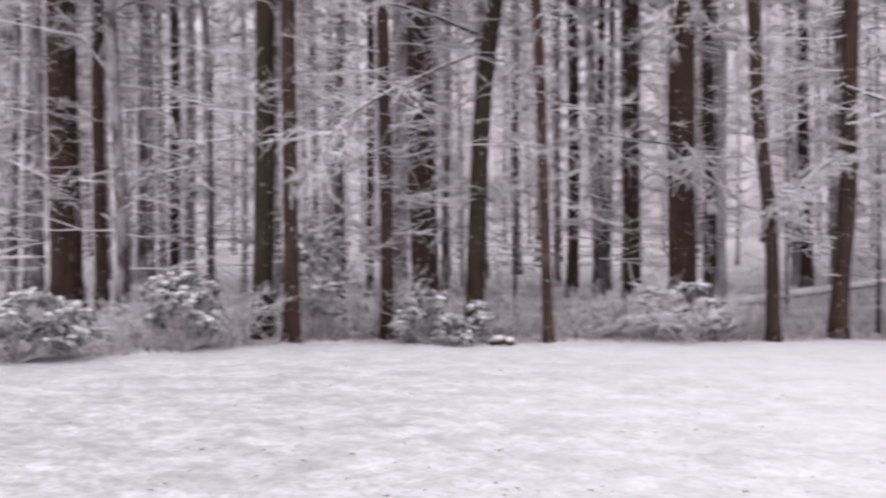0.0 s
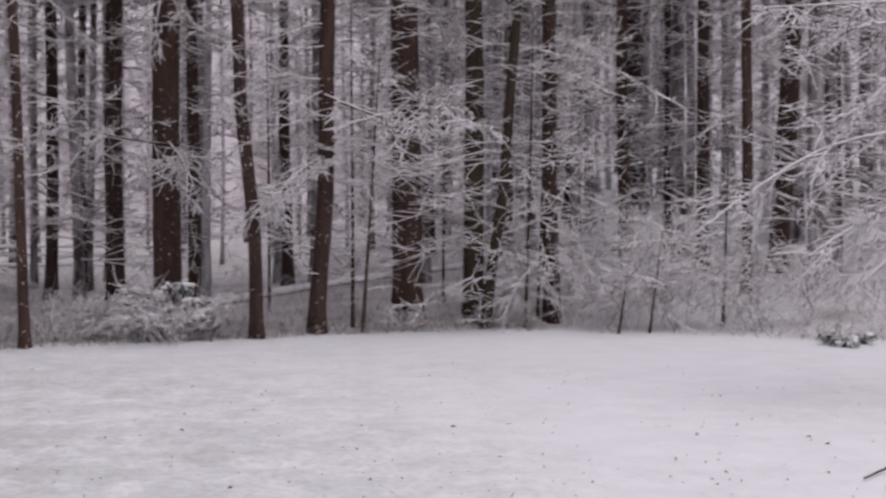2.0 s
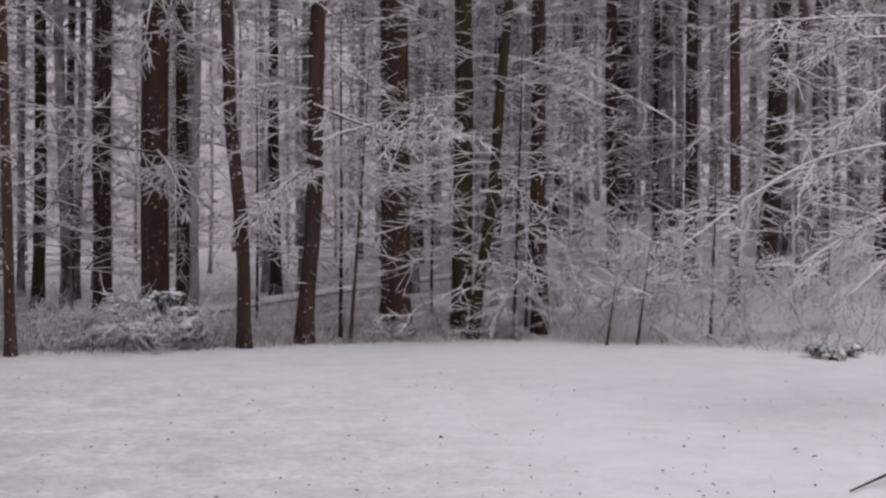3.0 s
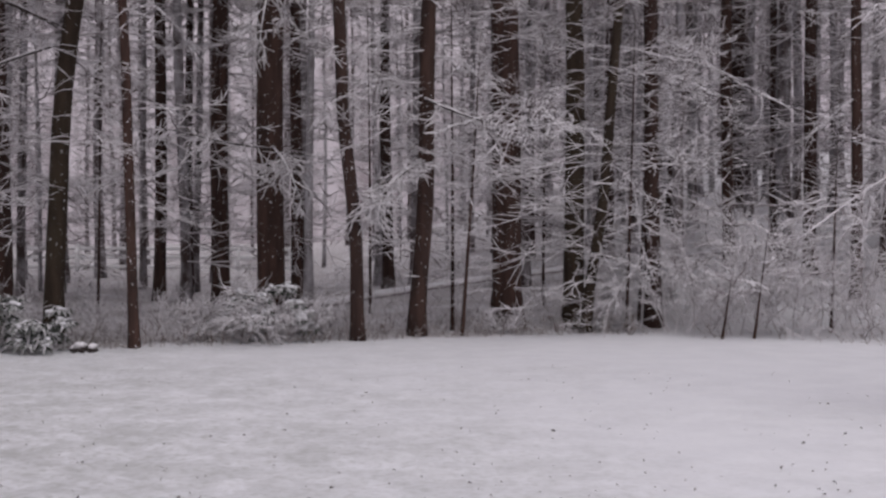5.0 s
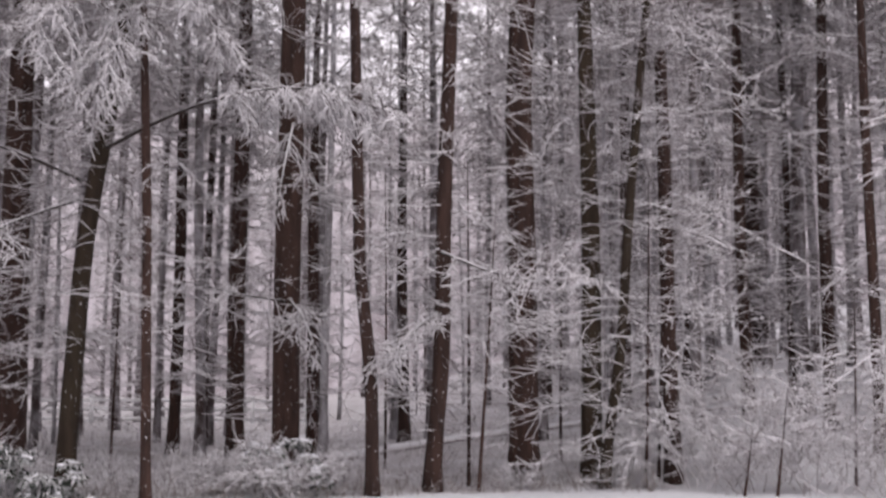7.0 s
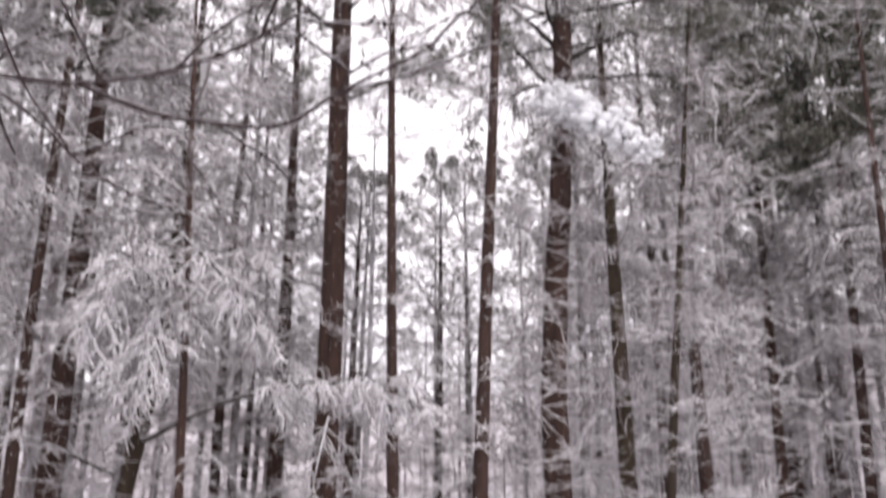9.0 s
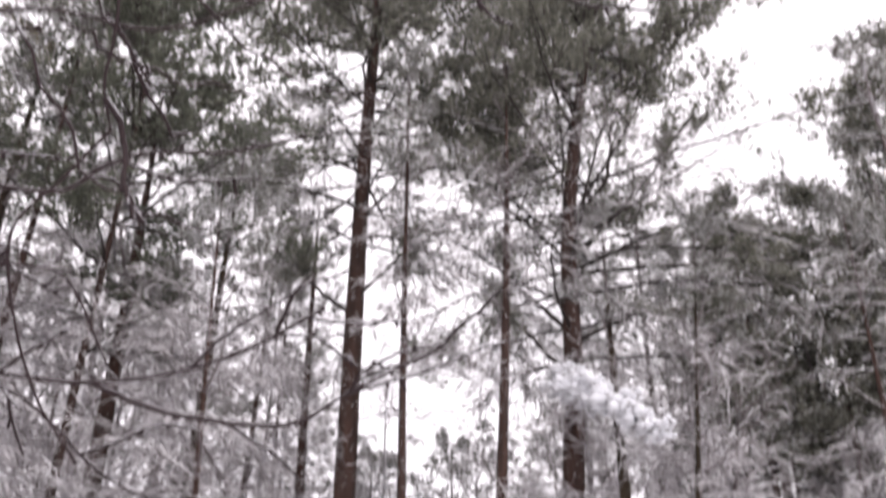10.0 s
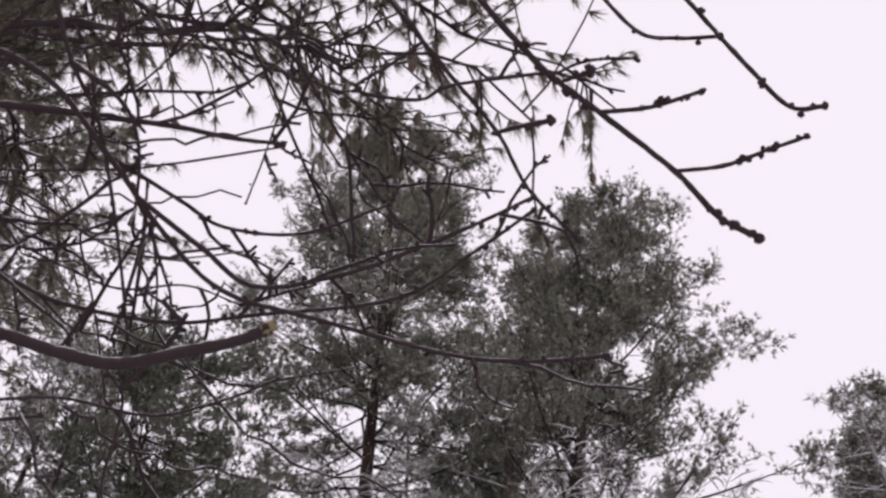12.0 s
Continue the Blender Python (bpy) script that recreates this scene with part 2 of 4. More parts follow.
def shoots(p, d, length, n, wobble, lift):
    """Paths of n steps from points p along d; lift bends them up or down on the way."""
    pts, d = [p], unit(d)
    step = (length / n)[:, None]
    for _ in range(n):
        d = unit(d + wobble * RNG.normal(size=d.shape) + np.array([0, 0, 1.0]) * np.reshape(lift, (-1, 1)) / n)
        pts.append(pts[-1] + d * step)
    return np.stack(pts, 1)


def along(paths, m, first, spread, flat=0.45):
    """m side shoots on each path: where they start, which way they go, and how far along they sit."""
    k, n = paths.shape[0], paths.shape[1] - 1
    u = first + (1 - first) * RNG.random((k, m))
    x = np.minimum((u * n).astype(int), n - 1)
    w = (u * n - x)[..., None]
    rows = np.arange(k)[:, None]
    a, b = paths[rows, x], paths[rows, x + 1]
    d = unit(b - a)
    side = unit(np.cross(d, np.array([0, 0, 1.0])) + 1e-6) * RNG.choice([-1, 1], (k, m))[..., None]
    turn = spread * (0.6 + 0.7 * RNG.random((k, m)))[..., None]
    go = unit(d * np.cos(turn) + side * np.sin(turn) + np.array([0, 0, 1.0]) * flat * RNG.normal(size=(k, m, 1)))
    return (a * (1 - w) + b * w).reshape(-1, 3), go.reshape(-1, 3), u.ravel()


def draw(pile, paths, r0, r1, ridge=False):
    """Paths as slivers, tapering from r0 to r1; with ridge, a folded blade of one quad a step for twigs lost among needles."""
    n = paths.shape[1] - 1
    if ridge:
        for i in range(n):
            a, b = paths[:, i], paths[:, i + 1]
            side = unit(np.cross(unit(b - a), RNG.normal(size=a.shape))) * r0
            v = np.stack([a - side, a + side, b + side * 0.8, b - side * 0.8], 1).reshape(-1, 3)
            pile.add(v, np.arange(len(v)).reshape(-1, 4))
        return
    r0, r1 = np.broadcast_to(r0, paths.shape[0]), np.broadcast_to(r1, paths.shape[0])
    for i in range(n):
        slivers(pile, paths[:, i], paths[:, i + 1], r0 + (r1 - r0) * i / n, r0 + (r1 - r0) * (i + 1) / n)


def tufts(pile, p, d, k, length, width, spread=0.9):
    """Bunches of k needles, each a narrow leaf of one triangle."""
    m = len(p)
    go = unit(d[:, None] + spread * RNG.normal(size=(m, k, 3)))
    tip = p[:, None] + go * (length * (0.6 + 0.6 * RNG.random((m, k))))[..., None]
    side = unit(np.cross(go, RNG.normal(size=(m, k, 3)))) * width
    root = p[:, None] + go * length * 0.08
    v = np.stack([root - side, root + side, tip], 2).reshape(-1, 3)
    pile.add(v, np.arange(len(v)).reshape(-1, 3))


def ribbons(pile, p, d, length, width):
    """Fine frosted twigs, a sliver of two triangles each."""
    side = unit(np.cross(d, RNG.normal(size=d.shape))) * width
    bend = unit(d + [0, 0, -0.3])
    a, b = p + d * length[:, None] * 0.5, p + (d + bend) * length[:, None] * 0.5
    v = np.stack([p, a - side, b, a + side], 1).reshape(-1, 3)
    pile.add(v, np.arange(len(v)).reshape(-1, 4))


def lumps(pile, centres, sizes, flat=0.6):
    """Soft uneven snow lumps."""
    bm = bmesh.new()
    bmesh.ops.create_icosphere(bm, subdivisions=2, radius=1.0)
    v = np.array([x.co[:] for x in bm.verts])
    f = np.array([[x.index for x in q.verts] for q in bm.faces])
    bm.free()
    f = np.column_stack([f, f[:, 2]])[:, :3]
    for c, s in zip(centres, sizes):
        w = v * (1 + 0.16 * RNG.normal(size=(len(v), 1))) * np.array([s, s * (0.8 + 0.5 * RNG.random()), s * flat])
        pile.add(w + c, f)


def curve_points(ctrl, n):
    """A smooth curve through control points."""
    c = np.asarray(ctrl, float)
    c = np.vstack([2 * c[0] - c[1], c, 2 * c[-1] - c[-2]])
    out = []
    for i in range(1, len(c) - 2):
        t = np.linspace(0, 1, n, endpoint=False)[:, None]
        a, b, p, q = c[i - 1], c[i], c[i + 1], c[i + 2]
        out.append(0.5 * (2 * b + (p - a) * t + (2 * a - 5 * b + 4 * p - q) * t**2 + (3 * b - a - 3 * p + q) * t**3))
    return np.vstack([*out, c[-2]])


# ---- ground ----
def build_ground():
    rings = np.concatenate([np.linspace(0.0, 5.5, 12, endpoint=False), np.linspace(5.5, 11, 100, endpoint=False), np.linspace(11, 17.5, 60, endpoint=False), np.linspace(17.5, 34, 40), np.geomspace(34.8, 900, 36)])
    angles = np.radians(np.concatenate([np.linspace(-60, 46, 220, endpoint=False), np.linspace(46, 300, 70, endpoint=False)]))
    v = []
    for r in rings:
        for a in angles:
            x, y = r * math.sin(a), r * math.cos(a)
            z = rise(x, y) + 0.010 * noise.noise((x * 0.9, y * 0.9, 5.0)) + 0.007 * noise.noise((x * 2.7, y * 2.7, 9.0))
            if 4 < r < 18:
                tuft = 0.25 + 0.4 * noise.noise((x * 0.35, y * 0.35, 3.0)) + max(0.0, min(0.6, (1.0 - x) / 12))
                z += 0.030 * tuft * noise.noise((x * 4.0, y * 4.0, 2.0)) + 0.017 * tuft * noise.noise((x * 11.0, y * 11.0, 4.0))
            v.append((x, y, z))
    n, k = len(rings), len(angles)
    i, j = np.meshgrid(np.arange(n - 1), np.arange(k), indexing="ij")
    q = (j + 1) % k
    f = np.stack([i * k + j, (i + 1) * k + j, (i + 1) * k + q, i * k + q], -1).reshape(-1, 4)
    me = mesh_of("ground", v, f, M_GROUND, True)
    cover = me.attributes.new("litter", "FLOAT", "POINT")
    share = []
    for x, y, _ in v:
        az, d = math.degrees(math.atan2(x, y)), math.hypot(x, y)
        k = (d - edge(max(-60, min(40, az))) + 0.35 * noise.noise((x * 0.8, y * 0.8, 1.0))) / 0.5
        share.append(max(0.0, min(1.0, k)) * (1.0 - 0.6 * max(0.0, min(1.0, (az - 7) / 7)) + 0.35 * max(0.0, min(1.0, (az - 19) / 4))) if abs(az) < 100 else 0.0)
    cover.data.foreach_set("value", np.array(share, np.float32))
    ob = new("ground", me)
    tagged(ob, "snow covered lawn and woodland floor with thin grass showing", "ground", kind="structure")


build_ground()


def build_backdrop():
    v, f, n = [], [], 160
    for i in range(n + 1):
        a = radians(-75 + 150 * i / n)
        x, y = 120 * math.sin(a), 120 * math.cos(a)
        h = 30 + 6 * noise.noise((i * 0.35, 2.0, 0)) + 2.5 * noise.noise((i * 1.3, 7.0, 0))
        z = rise(x, y)
        v += [(x, y, z - 2), (x, y, z + h * 0.6), (x * 1.03, y * 1.03, z + h), (x * 1.1, y * 1.1, z - 2)]
    for i in range(n):
        for k in range(3):
            f.append((4 * i + k, 4 * i + 4 + k, 4 * i + 5 + k, 4 * i + 1 + k))
    ob = new("backdrop", mesh_of("backdrop", v, f, M_BACK, True))
    tagged(ob, "distant frosted woods closing the view, with haze in their colour", "woods", kind="structure")


build_backdrop()


# ---- trees ----
def trunk_line(h, lean, kinks=(), sway=0.05, n=36):
    """The axis of a trunk from its foot; lean goes to the viewer's right."""
    z = np.linspace(-0.15, h, n)
    x = lean * z
    for z0, z1, dx in kinks:
        k = np.clip((z - z0) / (z1 - z0), 0, 1)
        x = x + dx * k * k * (3 - 2 * k)
    ph = RNG.random(4) * 6.28
    x = x + sway * np.sin(z / 3.1 + ph[0]) * np.clip(z / 4, 0, 1)
    y = sway * np.sin(z / 3.7 + ph[1]) * np.clip(z / 4, 0, 1)
    return np.column_stack([x, y, z])


def axis_at(line, z):
    return np.column_stack([np.interp(z, line[:, 2], line[:, 0]), np.interp(z, line[:, 2], line[:, 1]), z])


def add_trunk(tree, line, dia, mat, sides=14):
    z, h = line[:, 2], line[-1, 2]
    r = 0.5 * dia * (np.clip(1 - (np.maximum(z, 0) / h) ** 1.7, 0, 1) * 0.95 + 0.05) * (1 + 0.45 * np.exp(-np.maximum(z, 0) / 0.22))
    pile = Pile()
    rod(pile, line, r, sides, True, 0.03)
    part("trunk", pile.mesh("trunk", mat, True), tree)
    return r


def dead_branch(pile, p, d, ln, fine=2, thick=1.0, lift=0.0):
    """Dead, snow-covered side branches from points p along d: crooked strokes with side twigs, mostly in one flat layer."""
    b0 = shoots(p, d, ln, (3, 5, 7)[fine], 0.17, lift)
    draw(pile, b0, 0.012 * thick, 0.0055 * thick)
    m = (4, 6, 9)[fine]
    q, g, u = along(b0, m, 0.1, 0.8, 0.2)
    b1 = shoots(q, g, np.repeat(ln, m) * 0.45 * (1.15 - 0.75 * u) * (0.4 + RNG.random(len(u))), (1, 2, 3)[fine], 0.24, 0.05)
    draw(pile, b1, 0.0085 * thick, 0.0046 * thick, fine < 2)
    if fine == 2:
        q, g, u2 = along(b1, 2, 0.15, 0.8, 0.25)
        b2 = shoots(q, g, 0.08 + 0.26 * RNG.random(len(u2)), 1, 0.2, 0.05)
        draw(pile, b2, 0.0066 * thick, 0.004 * thick)


def branch_starts(line, dia, z0, z1, count, length):
    z = np.sort(z0 + (z1 - z0) * RNG.random(count))
    a = RNG.random(count) * 2 * np.pi
    d = np.column_stack([np.cos(a), np.sin(a), 0.04 + 0.17 * RNG.normal(size=count)])
    p = axis_at(line, z) + unit(d * [1, 1, 0]) * dia * 0.3
    return p, d, length * (0.35 + 1.4 * RNG.random(count) ** 1.4)


def skirt(line, dia, z0, z1, count, length, fine=1, thick=1.0):
    pile = Pile()
    dead_branch(pile, *branch_starts(line, dia, z0, z1, count, length), fine, thick)
    return pile.mesh("branchwork", M_TWIG)


def single_branches(tree, line, dia, z0, z1, count, length, thick=1.0):
    """The same, each branch a part of its own."""
    for p, d, ln in zip(*branch_starts(line, dia, z0, z1, count, length)):
        pile = Pile()
        dead_branch(pile, p[None], d[None], np.array([ln]), 2, thick, RNG.uniform(-0.35, 0.3))
        part("branch", pile.mesh("branch", M_TWIG), tree)


def crown(line, z0, z1, reach, whorl=0.7, limbs=5, sprays=9, bunch=5, needle=0.15, width=0.010, k=8, lift=0.3, gap=0.15, low=0.55, steps=(6, 2),
          frosted=0.0, feather=0.014, ascend=0.5, taper=0.62, frost_count=6, bare=0.0, first=0.25, fluff=0.16, lopsided=0.0, plumes=0):
    """Pine limbs in whorls with bunches of needles towards their ends; below the share `frosted` of its height bare drooping twigs white
    with frost. Gives the mesh of the wood and the pile of the needles."""
    zs = np.arange(z0, z1, whorl)
    P, D, L, H = [], [], [], []
    for z in zs:
        u = (z - z0) / (z1 - z0)
        shape = (low + (1 - low) * min(1.0, u / 0.3)) * (1 - u) ** taper + 0.06
        turn = RNG.random() * 6.28
        for i in range(limbs):
            if RNG.random() < gap + bare * max(0.0, 1 - u / 0.4) + (0.3 * u * u if plumes else 0.0):
                continue
            a = turn + i * 2 * np.pi / limbs + 0.35 * RNG.normal()
            D.append([math.cos(a), math.sin(a), 0.08 + ascend * u + 0.14 * RNG.normal()])
            P.append(axis_at(line, np.array([z + (0.07 if plumes else 0.15) * RNG.normal()]))[0])
            L.append(reach * shape * (0.55 + 0.65 * RNG.random()) * (1 + lopsided * math.cos(a)))
            H.append(u)
    P, D, L, H = np.array(P), np.array(D), np.array(L), np.array(H)
    bend = np.where(H < frosted, -0.15, lift)
    b0 = shoots(P, D, L, steps[0], 0.10, bend)
    wood, leaf = Pile(), Pile()
    draw(wood, b0, 0.012 + 0.009 * L, 0.006)
    q, g, u = along(b0, sprays, first, 0.75, 0.3)
    ln = np.repeat(L, sprays) * 0.36 * (1.25 - 0.8 * u) * (0.6 + 0.7 * RNG.random(len(u))) + 0.12
    bend, cold = np.repeat(bend, sprays), np.repeat(H < frosted, sprays)
    b1 = shoots(q, g, ln, steps[1], 0.14, bend)
    draw(wood, b1, 0.009, 0.006, steps[0] < 5)
    frost = Pile()
    if cold.any():
        n = frost_count
        q, g, u = along(b1[cold], n, 0.05, 0.7, 0.35)
        ln2 = np.repeat(ln[cold], n) * 0.6 * (1.2 - 0.6 * u) + 0.06
        ribbons(frost, q, unit(g - [0, 0, 0.35]), ln2, feather)
    warm = np.concatenate([H >= frosted, ~cold])
    ends = np.concatenate([b0[:, -1], b1[:, -1]])[warm]
    way = np.concatenate([b0[:, -1] - b0[:, -2], b1[:, -1] - b1[:, -2]])[warm]
    if plumes:
        q2, g2, _ = along(np.concatenate([b1[~cold]]), plumes, 0.15, 0.75, 0.22)
        b2 = shoots(q2, g2 + [0, 0, 0.35], 0.2 + 0.35 * RNG.random(len(q2)), 2, 0.2, 0.5)
        draw(wood, b2, 0.006, 0.004, True)
        q3, g3, _ = along(np.concatenate([b2, b1[~cold][:, -3:]]), bunch, 0.2, 0.55, 0.55)
        tufts(leaf, q3 + RNG.normal(size=q3.shape) * [0.10, 0.10, 0.035], unit(g3 + [0, 0, 0.45]), k, needle, width, 0.6)
        return wood.mesh("crown_wood", M_LIMB_DRY), leaf, frost
    q2, g2, _ = along(b1[~cold], bunch, 0.2, 0.7, 0.5)
    q2 = q2 + g2 * (fluff * RNG.random((len(q2), 1)))
    tufts(leaf, np.concatenate([ends, q2]), unit(np.concatenate([unit(way), g2]) + [0, 0, 0.25]), k, needle, width)
    return wood.mesh("crown_wood", M_TWIG if frosted > 0 else M_LIMB_DRY), leaf, frost


def place(tree, az, d, spin=None):
    p = spot(az, d)
    tree.matrix_basis = Matrix.Translation(p) @ Matrix.Rotation(radians(-az) if spin is None else spin, 4, "Z")
    return tree


def tallest(az, d):
    """No tree here stands higher than the gaps of sky allow."""
    el = float(np.interp(az, (-40, -24, -19, -10, -7, 2, 5, 12, 16, 22, 30), (46, 44, 40, 37, 25, 25, 35, 39, 41, 42, 41)))
    return d * math.tan(radians(el)) + EYE


def pine(az, d, dia, h, lean=0.0, kinks=(), bark=None, twig_z=(1.0, 11.0), twigs=40, twig_len=1.3, crown_z=None, reach=2.6,
         needles=None, frosted=None, label="", sway=0.05, thick=1.12, **more):
    tree = tagged(new("pine_tree"), label or "tall frosted pine with dark bark and snowy dead twigs", "tree", "pines at the edge of the wood")
    line = trunk_line(h, lean, kinks, sway)
    add_trunk(tree, line, dia, bark or M_BARK)
    single_branches(tree, line, dia, twig_z[0], min(twig_z[1], h * 0.9), int(twigs * 1.2), twig_len, thick)
    opts = dict(whorl=0.8, limbs=5, sprays=5, bunch=4, k=7, width=0.013, needle=0.16, frosted=(0.6 if az < -10 else 0.38) if frosted is None else frosted, frost_count=7, steps=(5, 1))
    opts.update(more)
    wood, leaf, frost = crown(line, crown_z, h, reach, **opts)
    part("crown_wood", wood, tree, kind="stuff")
    part("crown", leaf.mesh("crown", needles or M_NEEDLE_MID), tree, "needles dusted with snow", "stuff")
    if frost.v:
        part("frosted_spray", frost.mesh("frosted_spray", M_FROST), tree, "drooping sprays white with frost", "stuff")
    return place(tree, az, d)


def edge_pine(az, d, dia, h, lean, kinks, bark, twig_z, twigs, twig_len, crown_z, reach, **more):
    """A pine that is kept under the open sky behind it."""
    top = min(h, tallest(az, d))
    low = 0.55 if az < -9 else 0.75 if az > 7.6 else 1.0
    return pine(az, d, dia, top, lean, kinks, bark, twig_z, twigs, twig_len, min(crown_z * low, top * 0.55), reach, frosted=0.7 if az < -9 else 0.5, **more)


def snag(az, d, dia, h, lean):
    """A trunk that has lost its top."""
    tree = tagged(new("broken_tree"), "dark trunk snapped off high up, with snowy dead twigs", "tree", "pines at the edge of the wood")
    line = trunk_line(h, lean, (), 0.04, 24)
    pile = Pile()
    rod(pile, line, 0.5 * dia * (np.linspace(1.0, 0.74, 24) + 0.45 * np.exp(-np.maximum(line[:, 2], 0) / 0.22)), 14, True, 0.03)
    part("trunk", pile.mesh("trunk", M_BARK, True), tree)
    jag = Pile()
    for x, y in ((0.05, 0.02), (-0.04, 0.05), (0.0, -0.05)):
        foot = line[-1] + [x, y, -0.05]
        rod(jag, np.array([foot, foot + [0, 0, 0.10], foot + [0.01, 0, 0.12 + RNG.uniform(0.02, 0.10)]]), np.array([0.045, 0.03, 0.006]), 6, True, 0.1)
    part("splintered_top", jag.mesh("splintered_top", M_BARK), tree)
    single_branches(tree, line, dia, 0.6, h, 72, 1.7, 1.12)
    return place(tree, az, d)


# the two big pines whose crowns show against the sky
PLUME = dict(limbs=6, sprays=12, plumes=6, bunch=4, k=8, width=0.013, needle=0.14, steps=(7, 3), lift=0.16)
big_right = pine(3.43, 18.5, 0.47, 26.2, -0.020, [(5, 13, 0.55), (13, 29, 1.85)], M_BARK, (2.6, 10.5), 44, 1.5, 12.0, 4.5, M_NEEDLE,
                 label="large pine with reddish brown bark and dark green crown", whorl=0.66, gap=0.14, taper=0.47, low=0.78, bare=0.12, lopsided=0.12, first=0.2, frosted=0.24, ascend=0.42, **PLUME)
big_left = pine(-8.25, 19.0, 0.45, 31.0, -0.008, [(9, 26, 0.25)], M_BARK, (6.5, 12), 16, 1.4, 15.0, 4.3, M_NEEDLE,
                label="large pine with smooth dark trunk flecked with snow", whorl=0.72, gap=0.12, taper=0.42, bare=0.2, low=0.7, first=0.22, frosted=0.15, ascend=0.35, **PLUME)
LIGHT = dict(PLUME, plumes=4, k=7, width=0.017)
# the dark green pines beside them
pine(-22.87, 16.6, 0.19, 18.5, 0.0, (), M_BARK, (1.0, 9), 40, 1.3, 10.4, 3.4, M_NEEDLE_GREEN, whorl=0.85, first=0.2, frosted=0.12, taper=0.5, **LIGHT)
pine(21.4, 24.0, 0.40, 22.5, 0.05, (), M_BARK, (1.5, 13), 50, 1.8, 12.0, 2.7, M_NEEDLE, whorl=0.9, first=0.4, frosted=0.0, ascend=1.0, gap=0.25, **LIGHT)
pine(-43.5, 13.0, 0.30, 23.0, 0.0, (), M_BARK, (3.0, 9), 20, 1.4, 9.5, 4.0, M_NEEDLE, whorl=0.95, first=0.2, frosted=0.1, taper=0.4, **LIGHT)
pine(14.2, 25.0, 0.26, 19.0, -0.01, (), M_BARK, (2.0, 11), 36, 1.5, 9.8, 3.0, M_NEEDLE, whorl=0.95, first=0.25, frosted=0.15, **LIGHT)
pine(17.9, 24.0, 0.26, 18.0, 0.01, (), M_BARK, (1.5, 10), 36, 1.5, 9.2, 3.0, M_NEEDLE, whorl=0.95, first=0.25, frosted=0.15, **LIGHT)
# the other trees at the edge, from one end of the lawn to the other
edge_pine(-38.2, 24.0, 0.62, 27.0, 0.0, (), M_BARK, (2, 12), 30, 1.8, 13, 3.4)
edge_pine(-36.6, 23.0, 0.25, 24.0, 0.0, (), M_BARK, (2, 11), 30, 1.4, 13, 2.6)
edge_pine(-33.2, 28.0, 0.24, 24.0, 0.0, (), M_BARK, (2, 12), 36, 1.4, 13, 2.6)
edge_pine(-29.0, 17.0, 0.30, 23.0, 0.005, (), M_BARK_MOSS, (2.5, 11), 30, 1.3, 13, 2.5)
edge_pine(-27.6, 16.4, 0.22, 22.0, 0.008, (), M_BARK, (2.5, 11), 34, 1.3, 12, 2.5)
edge_pine(-23.7, 25.0, 0.16, 21.0, 0.0, (), M_BARK, (2, 11), 30, 1.2, 12, 2.3)
edge_pine(-20.9, 18.0, 0.44, 24.0, -0.012, (), M_BARK, (1.5, 12), 60, 1.9, 13, 3.0)
limb_pine = edge_pine(-18.55, 16.9, 0.27, 19.0, 0.028, [(3.0, 7.5, 0.38)], M_BARK_MOSS, (3.0, 10), 26, 1.4, 11, 2.6)
thin_pine = edge_pine(-14.82, 15.9, 0.14, 20.0, -0.040, (), M_BARK, (1.2, 11), 40, 1.0, 12, 2.2)
edge_pine(-13.64, 26.0, 0.26, 24.0, 0.006, (), M_BARK, (2, 13), 40, 1.5, 13, 2.6)
edge_pine(-12.2, 29.0, 0.20, 23.0, 0.0, (), M_BARK, (2, 13), 36, 1.4, 13, 2.4)
edge_pine(-10.7, 25.0, 0.38, 24.0, -0.004, (), M_BARK, (0.8, 13), 90, 1.5, 13, 2.6)
edge_pine(-7.0, 25.0, 0.28, 25.0, 0.0, (), M_BARK, (1.2, 13), 60, 1.4, 14, 2.6)
pine(-4.02, 16.5, 0.19, 18.0, -0.022, [(1.2, 3.6, -0.16)], M_BARK, (3.0, 12), 26, 0.9, 12, 1.1,
     label="slender crooked pine with snow-flecked dark bark", sway=0.03)
edge_pine(-2.49, 28.0, 0.28, 25.0, -0.01, (), M_BARK, (1.5, 13), 50, 1.4, 13, 2.5)
twig_pine = pine(-1.07, 17.2, 0.25, 19.0, 0.024, [(0.2, 2.2, 0.10)], M_BARK, (1.2, 11.5), 70, 1.4, 12.5, 1.7, M_NEEDLE, frosted=0.3)
edge_pine(6.7, 18.6, 0.33, 22.0, -0.006, (), M_BARK_MOSS, (0.6, 11), 80, 1.7, 12, 2.5)
edge_pine(7.3, 18.0, 0.17, 15.0, 0.085, [(0.3, 2.4, 0.12)], M_BARK_MOSS, (0.6, 11), 60, 1.6, 10, 1.8, label="leaning mossy trunk with many snowy twigs")
snag(10.64, 18.7, 0.27, 6.9, -0.022)
edge_pine(4.6, 30.0, 0.22, 24.0, 0.0, (), M_BARK, (1.5, 13), 44, 1.4, 13, 2.4)
edge_pine(8.4, 26.0, 0.26, 23.0, 0.0, (), M_BARK, (1.2, 13), 50, 1.4, 13, 2.4)
edge_pine(14.75, 38.0, 0.55, 24.0, -0.012, (), M_BARK, (3, 13), 50, 1.7, 12, 2.8)
edge_pine(16.2, 26.5, 0.18, 19.0, 0.0, (), M_BARK, (1.0, 11), 50, 1.3, 11, 2.2)
